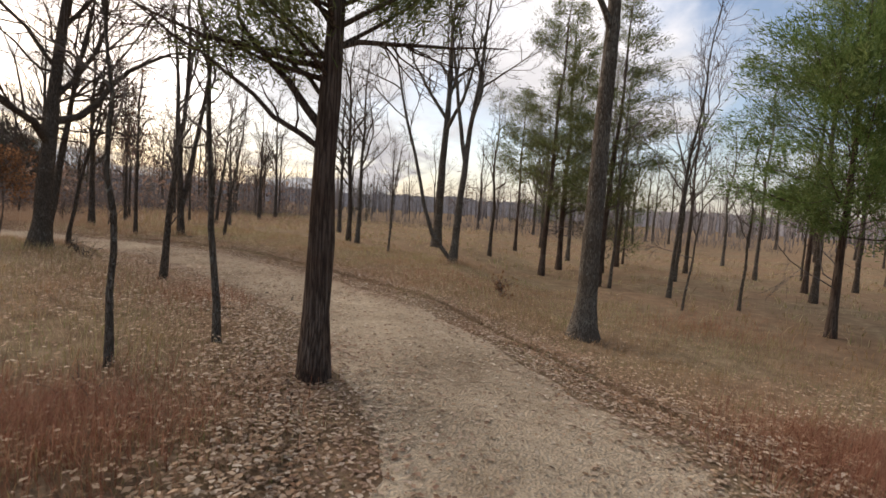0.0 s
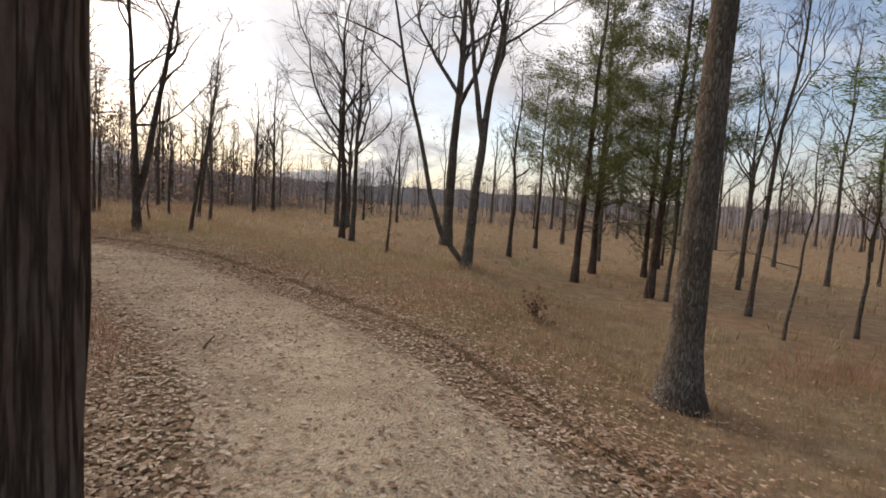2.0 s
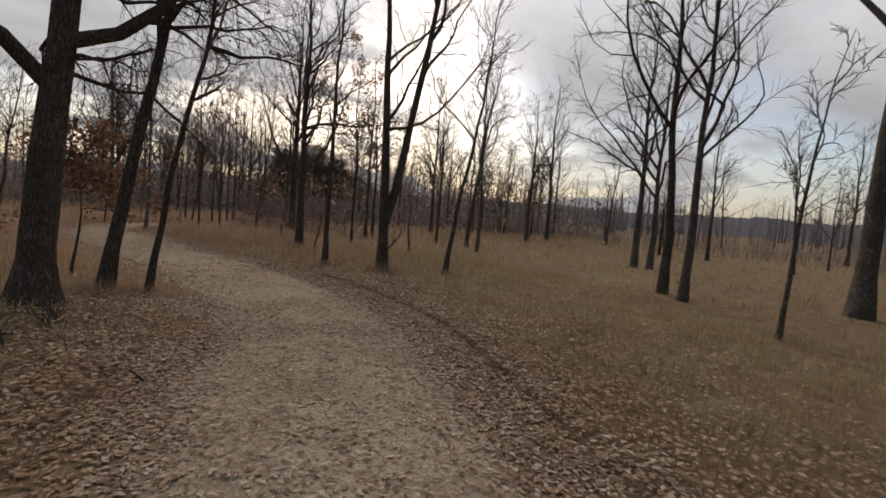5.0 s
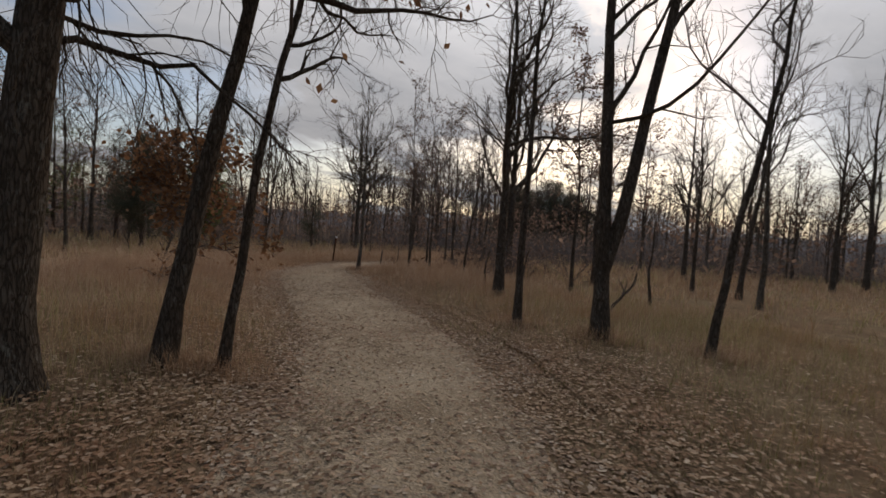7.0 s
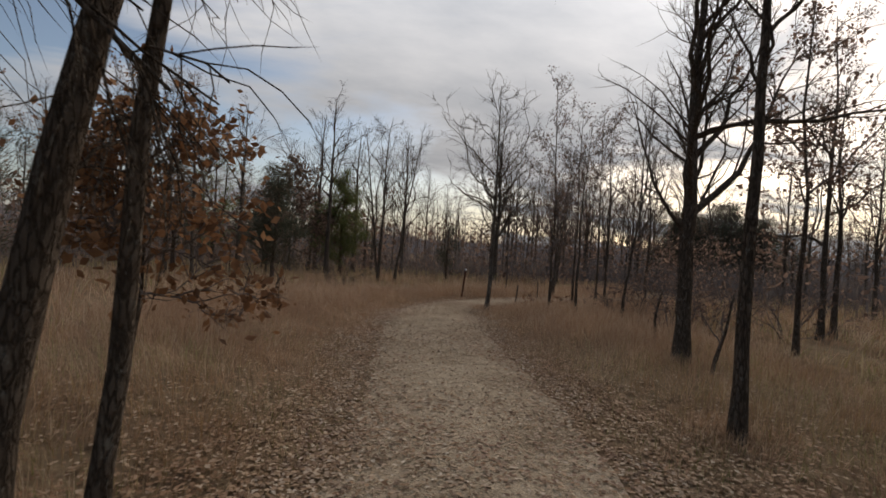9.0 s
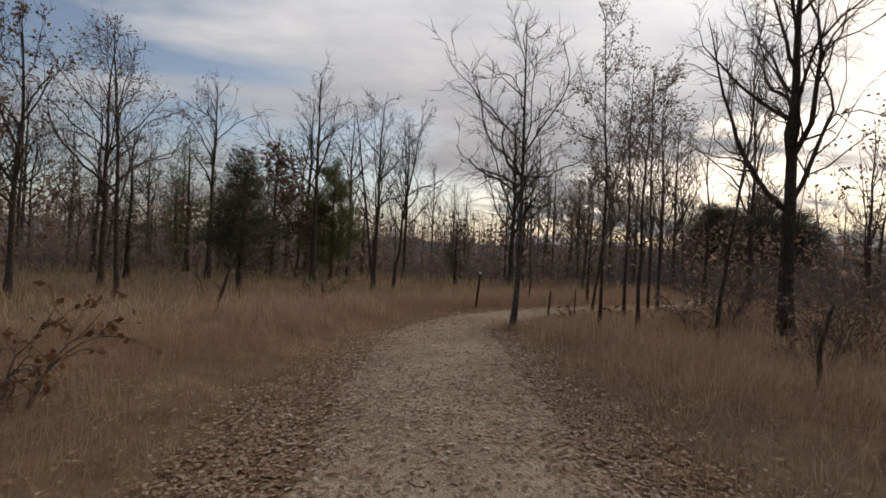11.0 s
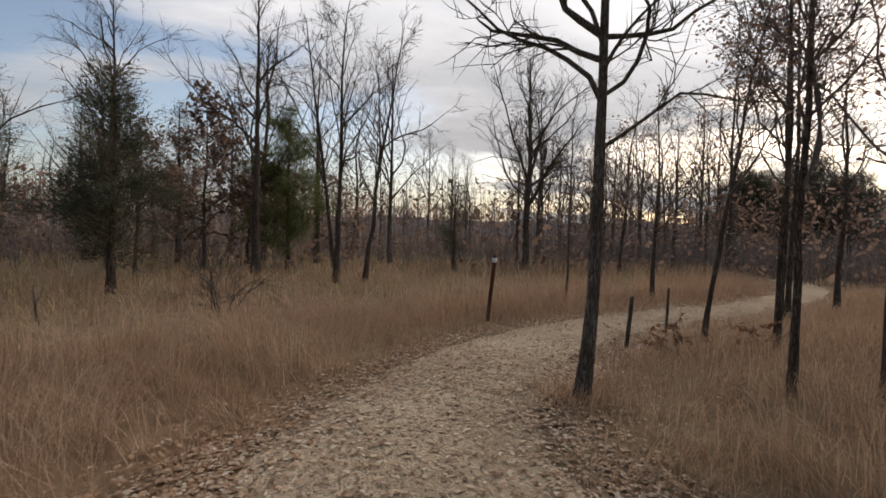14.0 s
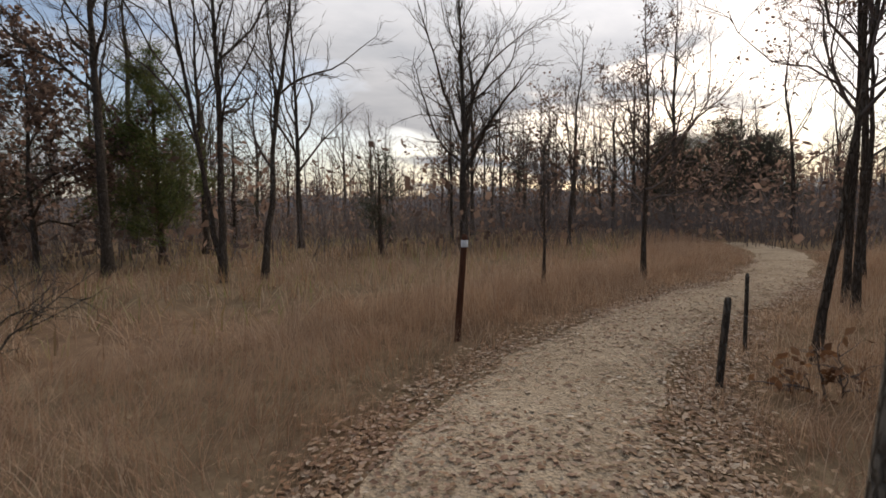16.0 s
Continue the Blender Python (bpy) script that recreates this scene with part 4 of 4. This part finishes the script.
shrub(-5.6, 9.4, 0.5, 6, 220, BARK_THIN, "tangle of fallen pale twigs at the oak's foot")
shrub(-4.9, 8.8, 0.4, 5, 221, BARK_THIN, "tangle of fallen pale twigs at the oak's foot")


def fallen_branch(x, y, length, r, turn, seed, mat, label, branches=3):
    rng = random.Random(seed)
    o = place_thing("fallen_branch", x, y, label, "branch", "fallen branches")
    a = radians(turn)
    s = Shape()
    pts, radii = wander(rng, Vector((0, 0, r + 0.02)), Vector((math.cos(a), math.sin(a), 0)), length, r, r * 0.4, 7, 0.10, 0.0)
    for p in pts:
        p.z = max(r * 0.7, min(p.z, 0.03))
    s.tube(pts, radii, 6)
    part("trunk", s, mat, o)
    for _ in range(branches):
        p, d = along(pts, rng.uniform(0.2, 0.9))
        e = sideways(rng, d, 0.7)
        e.z = abs(e.z) * 0.15
        part("limb", limb_shape(rng, p, e, length * 0.35, r * 0.5, 0.3, 0.0), mat, o)


fallen_branch(1.1, 2.35, 1.1, 0.012, 160, 231, BARK_THIN, "pale fallen branch lying in red-brown grass")
fallen_branch(0.35, 6.75, 0.5, 0.014, 120, 232, BARK_DARK, "short dark fallen branch at the trail's edge", 0)
fallen_branch(-0.35, 7.3, 0.5, 0.010, 70, 233, BARK_DARK, "short dark fallen branch at the trail's edge", 0)
fallen_branch(-3.9, 9.45, 1.4, 0.011, 185, 234, BARK_DARK, "dark fallen branch in leaf litter")

# ---- far woods ----


def spikes(p, d, r):
    """Tapered three-sided spikes as arrays: foot p, way and length d, radius r."""
    up = np.array([0.31, 0.22, 0.92])
    u = np.cross(d, up[None] + 0 * d)
    u /= np.linalg.norm(u, axis=1, keepdims=True) + 1e-9
    w = np.cross(d, u)
    w /= np.linalg.norm(w, axis=1, keepdims=True) + 1e-9
    r = r[:, None]
    return np.stack([p + u * r, p - 0.5 * u * r + 0.87 * w * r, p - 0.5 * u * r - 0.87 * w * r, p + d], 1)


SPIKE = ((0, 1, 3), (1, 2, 3), (2, 0, 3))


def far_wood(name, xy, height, width, limbs, twigs, seed, label):
    """Many small bare trees: a stem, upswept limbs and the twigs on each limb."""
    g = np.random.default_rng(seed)
    n = len(xy)
    h = height * g.uniform(0.6, 1.25, n)
    foot = np.c_[xy, np.zeros(n)]
    lean = np.c_[g.normal(0, 0.06, (n, 2)), np.ones(n)] * h[:, None]
    out = [spikes(foot, lean, width * h / height)]
    for _ in range(limbs):
        f = g.uniform(0.22, 0.9, n)
        a, el = g.uniform(0, 2 * np.pi, n), g.uniform(0.45, 1.15, n)
        ln = h * g.uniform(0.18, 0.38, n) * (1.25 - f)
        d = np.c_[np.cos(a) * np.cos(el), np.sin(a) * np.cos(el), np.sin(el)] * ln[:, None]
        p = foot + lean * f[:, None]
        out.append(spikes(p, d, width * 0.38 * (1.25 - f)))
        for _ in range(twigs):
            q = p + d * g.uniform(0.25, 0.95, n)[:, None]
            e = d / ln[:, None] + g.normal(0, 0.55, (n, 3)) + np.array([0, 0, 0.25])
            e *= (ln * g.uniform(0.2, 0.5, n) / np.linalg.norm(e, axis=1))[:, None]
            out.append(spikes(q, e, np.full(n, width * 0.13)))
    stuff(name, np.concatenate(out), SPIKE, FAR, label, "woods")


def ring(n, r0, r1, a0, a1, seed, cx=-12.0, cy=14.0):
    g = np.random.default_rng(seed)
    a, r = np.radians(g.uniform(a0, a1, n)), g.uniform(r0, r1, n)
    return np.c_[cx + r * np.cos(a), cy + r * np.sin(a)]


far_wood("far_woods", ring(2000, 110, 230, 0, 360, 301), 10.0, 0.26, 4, 4, 302, "hazy line of bare woods across the field")
far_wood("near_woods", ring(800, 50, 95, 100, 260, 303), 8.0, 0.10, 8, 6, 304, "thick bare woods behind the grassland")
far_wood("field_edge_woods", ring(420, 58, 115, 0, 125, 305), 6.5, 0.08, 7, 5, 306, "scattered bare woods at the field's edge")
far_wood("back_woods", ring(180, 50, 85, 260, 360, 307), 8.0, 0.09, 6, 4, 308, "bare woods behind the trail")


def far_ridge(radius, low, high, seed):
    """The wooded rise that closes the horizon."""
    m, v, f, n = bpy.data.meshes.new("far_ridge"), [], [], 1440
    for i in range(n):
        t = 2 * math.pi * i / n
        p = Vector((math.cos(t), math.sin(t), 0))
        rough = noise.fractal(p * 9 + Vector((seed, 0, 0)), 0.8, 2.1, 6) + 0.5 * noise.noise(p * 240)
        top = low + (high - low) * (0.5 + 0.35 * rough)
        v += [(-12 + radius * p.x, 14 + radius * p.y, -1), (-12 + (radius + 12) * p.x, 14 + (radius + 12) * p.y, top)]
        j = (i + 1) % n
        f.append((2 * i, 2 * j, 2 * j + 1, 2 * i + 1))
    m.from_pydata(v, [], f)
    m.materials.append(RIDGE)
    tagged(new("backdrop", m), "hazy wooded rise along the horizon", "hills", kind="structure")


far_ridge(300, 7.0, 13.0, 3.0)

g = np.random.default_rng(310)
xy = np.concatenate([np.c_[g.uniform(-58, -31, 8200), g.uniform(-10, 42, 8200)], np.c_[g.uniform(-44, -20, 3400), g.uniform(-22, 2, 3400)], np.c_[g.uniform(-20, 30, 2600), g.uniform(40, 60, 2600)], np.c_[g.uniform(-52, -18, 9000), g.uniform(28, 58, 9000)]])
hh = g.uniform(0.6, 2.6, len(xy))
way = np.c_[g.normal(0, 0.25, (len(xy), 2)), np.ones(len(xy))] * hh[:, None]
stuff("thicket", spikes(np.c_[xy, np.zeros(len(xy))], way, 0.008 + 0.006 * g.random(len(xy))), SPIKE, TWIG, "dark leafless undergrowth below the trees", "thicket")

g = np.random.default_rng(330)
n = 26000
xy = np.concatenate([np.c_[g.uniform(-64, -32, n), g.uniform(-10, 44, n)], np.c_[g.uniform(-46, -19, n // 2), g.uniform(-22, 2, n // 2)], np.c_[g.uniform(-52, -16, n // 2), g.uniform(27, 58, n // 2)]])
keep = lumps(xy[:, 0] * 0.55, xy[:, 1] * 0.55, 5.0) > -0.15
xy = xy[keep]
n = len(xy)
c = np.c_[xy, 0.3 + 3.2 * g.random(n) ** 1.6]
u, w = g.normal(0, 0.06, (n, 3)), g.normal(0, 0.06, (n, 3))
stuff("understory_leaves", np.stack([c - u, c + w, c + u, c - w], 1), ((0, 1, 2, 3),), OAK_DULL, "dull brown leaves hanging in the undergrowth", "undergrowth")

# ---- grass, leaves and stones ----


def tallness(x, y):
    """Grass height over the plan: short by the first bends, tall round the third."""
    return np.interp(x, [-17, -12, -7, 2], [0.40, 0.32, 0.19, 0.15])


def blades(xy, height, width, lean, seed):
    g = np.random.default_rng(seed)
    n = len(xy)
    z = ground_z(xy[:, 0], xy[:, 1])
    a = 4.0 * lumps(xy[:, 0] * 2.2, xy[:, 1] * 2.2, 0.7) + g.normal(0, 1.1, n)
    b = a + g.normal(1.57, 0.4, n)
    h = height * g.uniform(0.4, 1.2, n) * (1 + 0.35 * lumps(xy[:, 0] * 3.3, xy[:, 1] * 3.3, 3.3))
    out = h * np.abs(g.normal(0, lean, n))
    side = np.c_[np.cos(b), np.sin(b)] * width[:, None]
    way = np.c_[np.cos(a), np.sin(a)]
    p0 = np.c_[xy, z - 0.01]
    p1 = np.c_[xy + way * (out * 0.35)[:, None], z + h * 0.6]
    p2 = np.c_[xy + way * out[:, None], z + h]
    s = np.c_[side, np.zeros(n)]
    return np.stack([p0 - s, p0 + s, p1 + s * 0.75, p1 - s * 0.75, p2], 1)


BLADE = ((0, 1, 2, 3), (3, 2, 4))


def grow(count, seed, lo, hi, x0, x1, y0, y1, clump=0.22):
    """Places for blades between lo and hi metres from the trail's middle, in tufts."""
    g = np.random.default_rng(seed)
    c = np.c_[g.uniform(x0, x1, count // 7), g.uniform(y0, y1, count // 7)]
    d = trail_gap(c) + 0.35 * lumps(c[:, 0] * 1.7, c[:, 1] * 1.7, 4.0)
    c = c[(d > lo) & (d < hi)]
    xy = np.repeat(c, 7, 0) + g.normal(0, clump * 0.5, (len(c) * 7, 2))
    return xy, g


def lay_grass(name, count, seed, lo, hi, box, wide, scale, lean, mat, label, keep=None):
    xy, g = grow(count, seed, lo, hi, *box)
    d = trail_gap(xy)
    ok = d > 1.05
    if keep is not None:
        ok &= keep(xy[:, 0], xy[:, 1], g.random(len(xy)))
    xy, d = xy[ok], d[ok]
    h = tallness(xy[:, 0], xy[:, 1]) * scale * np.clip((d - 0.7) / 2.0, 0.22, 1) * (1 + 0.35 * lumps(xy[:, 0] * 0.8, xy[:, 1] * 0.8, 1.0))
    stuff(name, blades(xy, h, wide * g.uniform(0.6, 1.3, len(xy)), lean, seed + 1), BLADE, mat, label, "grass")


def east(x, y, u):
    return u < np.interp(x, [-14, -8], [0.0, 1.0]) * (0.78 + 0.32 * lumps(x * 0.7, y * 0.7, 6.0))


def west(x, y, u):
    return u < np.interp(x, [-14, -7], [1.0, 0.0])


lay_grass("short_grass", 390000, 401, 1.0, 7.0, (-14, 14, -4, 24), 0.0026, 0.9, 0.75, GRASS_SHORT, "short dry tan grass with rusty patches", east)
lay_grass("field_grass", 64000, 403, 6.0, 34.0, (-40, 34, -14, 50), 0.009, 1.1, 1.0, GRASS_SHORT, "dry grass of the open field")
lay_grass("tall_grass", 460000, 405, 1.15, 5.5, (-34, -3, 2, 28), 0.0025, 0.95, 1.25, GRASS_TALL, "tall dense straw-coloured dry grass", west)
lay_grass("back_grass", 96000, 407, 5.0, 20.0, (-44, -4, -4, 40), 0.006, 0.8, 1.3, GRASS_TALL, "tall dense straw-coloured dry grass", west)


def rust_patch(name, cx, cy, size, count, seed):
    g = np.random.default_rng(seed)
    xy = np.c_[g.normal(cx, size, count), g.normal(cy, size, count)]
    xy = xy[off_trail(xy) > 1.3]
    stuff(name, blades(xy, np.full(len(xy), 0.2), 0.002 * g.uniform(0.6, 1.3, len(xy)), 0.8, seed + 1), BLADE, RUST_GRASS, "patch of rusty red-brown dry grass", "grass")


def foot_tuft(x, y, seed):
    """Grass that closes round the foot of a trunk."""
    g = np.random.default_rng(seed)
    a, r = g.uniform(0, 6.283, 700), g.uniform(0.09, 0.5, 700)
    xy = np.c_[x + r * np.cos(a), y + r * np.sin(a)]
    stuff("tuft", blades(xy, np.full(700, 0.2), 0.0022 * g.uniform(0.6, 1.3, 700), 0.9, seed + 1), BLADE, GRASS_TALL, "dry grass tuft round a trunk's foot", "grass")


for i, (x, y) in enumerate([(-18.72, 15.72), (-7.4, 15.75), (-8.75, 15.3), (-6.2, 16.4), (-7.4, 10.42), (-7.3, 10.93), (-11.65, 16.8), (2.15, 14.5)]):
    foot_tuft(x, y, 440 + 2 * i)
rust_patch("rusty_grass", 0.75, 2.1, 0.5, 5200, 411)
rust_patch("rusty_grass", 6.0, 2.9, 0.5, 5200, 413)
rust_patch("rusty_grass", 7.6, 9.8, 0.9, 2000, 415)
rust_patch("rusty_grass", -1.0, 6.4, 0.7, 1600, 417)
rust_patch("rusty_grass", 2.2, 10.8, 1.0, 1600, 419)


def lay_leaves(name, count, seed, box, weight, label, mat):
    g = np.random.default_rng(seed)
    if box:
        xy = np.c_[g.uniform(box[0], box[1], count), g.uniform(box[2], box[3], count)]
    else:
        some = LINE_XY[(LINE_XY[:, 1] > -2) & (LINE_XY[:, 0] > -25.5)]
        xy = some[g.integers(0, len(some), count)] + g.uniform(-2.7, 2.7, (count, 2))
    d = trail_gap(xy)
    keep = g.random(count) < weight(xy[:, 0], xy[:, 1], d)
    xy, d = xy[keep], d[keep]
    n = len(xy)
    z = ground_z(xy[:, 0], xy[:, 1]) + np.maximum(0.036 - 0.065 * (d / 1.4) ** 2.5, 0.012) + g.uniform(0, 0.009, n) + np.where(d > 1.6, g.uniform(0, 1, n) * np.interp(xy[:, 0], [-9, -4], [0.03, 0.09]), 0)
    a, s = g.uniform(0, 2 * np.pi, n), g.uniform(0.013, 0.031, n)
    u = np.c_[np.cos(a), np.sin(a), g.normal(0, 0.13, n)] * s[:, None]
    w = np.c_[-np.sin(a), np.cos(a), g.normal(0, 0.13, n)] * (s * g.uniform(0.45, 0.75, n))[:, None]
    up = np.c_[np.zeros((n, 2)), s * g.uniform(0.03, 0.28, n)]
    c = np.c_[xy, z]
    stuff(name, np.stack([c - u, c - 0.1 * u + w + up, c + u + 0.3 * up, c + 0.15 * u - w + up], 1), ((0, 1, 2), (0, 2, 3)), mat, label, "leaves")


def litter_weight(x, y, d):
    edge = np.exp(-((d - 1.55) / 0.6) ** 2)
    wood = np.exp(-(((x + 3.5) / 5.5) ** 2 + ((y - 9.0) / 3.6) ** 2))
    on = np.interp(x, [-21, -17, -6, 0, 4], [0.20, 0.36, 0.28, 0.22, 0.10]) * (1 + 0.8 * lumps(x * 1.6, y * 1.6, 3.0))
    return np.clip(on + 0.85 * edge + 0.42 * wood * (d > 0.9), 0.02, 1) * np.clip(1.6 - d / 4.0, 0.0, 1) * np.maximum(np.interp(x, [-11, -6], [0, 1]), np.clip((1.95 - d) / 0.5, 0.06, 1))


lay_leaves("leaf_litter", 210000, 501, None, lambda x, y, d: litter_weight(x, y, d) * (d < np.interp(x, [-3, 1], [1.45, 2.1]) + 0.5 * lumps(x * 2, y * 2, 1.0)), "pale curled oak leaves fallen along the trail", LITTER)
lay_leaves("edge_litter", 210000, 502, None, lambda x, y, d: litter_weight(x, y, d) * np.interp(x, [-3, 1], [1.0, 0.35]) * np.maximum(d > 0.95 + 0.4 * lumps(x * 2, y * 2, 2.0), 0.45), "brown curled oak leaves drifted beside the trail", LITTER_BROWN)
lay_leaves("wood_litter", 300000, 503, (-14, 10, -2, 18), lambda x, y, d: np.clip(litter_weight(x, y, d) + 0.30 * np.clip(1.5 - d / 4.5, 0, 1) * (1 + lumps(x * 1.3, y * 1.3, 5.0)), 0, 1) * (d > 1.4), "brown curled oak leaves fallen among the grass", LITTER_BROWN)

g = np.random.default_rng(520)
xy = np.c_[g.uniform(-25, 6, 120000), g.uniform(-3, 22, 120000)]
d = off_trail(xy)
xy, d = xy[d < 1.25], d[d < 1.25]
n = len(xy)
s = 0.006 + 0.011 * g.random(n) ** 3
z = ground_z(xy[:, 0], xy[:, 1]) + 0.034 - 0.062 * (d / 1.4) ** 2.5 + s * 0.1
c = np.c_[xy, z]
a = g.uniform(0, 6.283, n)
u, w, up = np.c_[np.cos(a), np.sin(a), 0 * a] * s[:, None], np.c_[-np.sin(a), np.cos(a), 0 * a] * (s * 0.75)[:, None], np.c_[0 * a, 0 * a, s * 0.7]
stuff("gravel_stones", np.stack([c + u, c + w, c - u, c - w, c + up + 0.2 * u], 1), ((0, 1, 4), (1, 2, 4), (2, 3, 4), (3, 0, 4)), STONES, "small loose tan stones on the trail", "gravel")
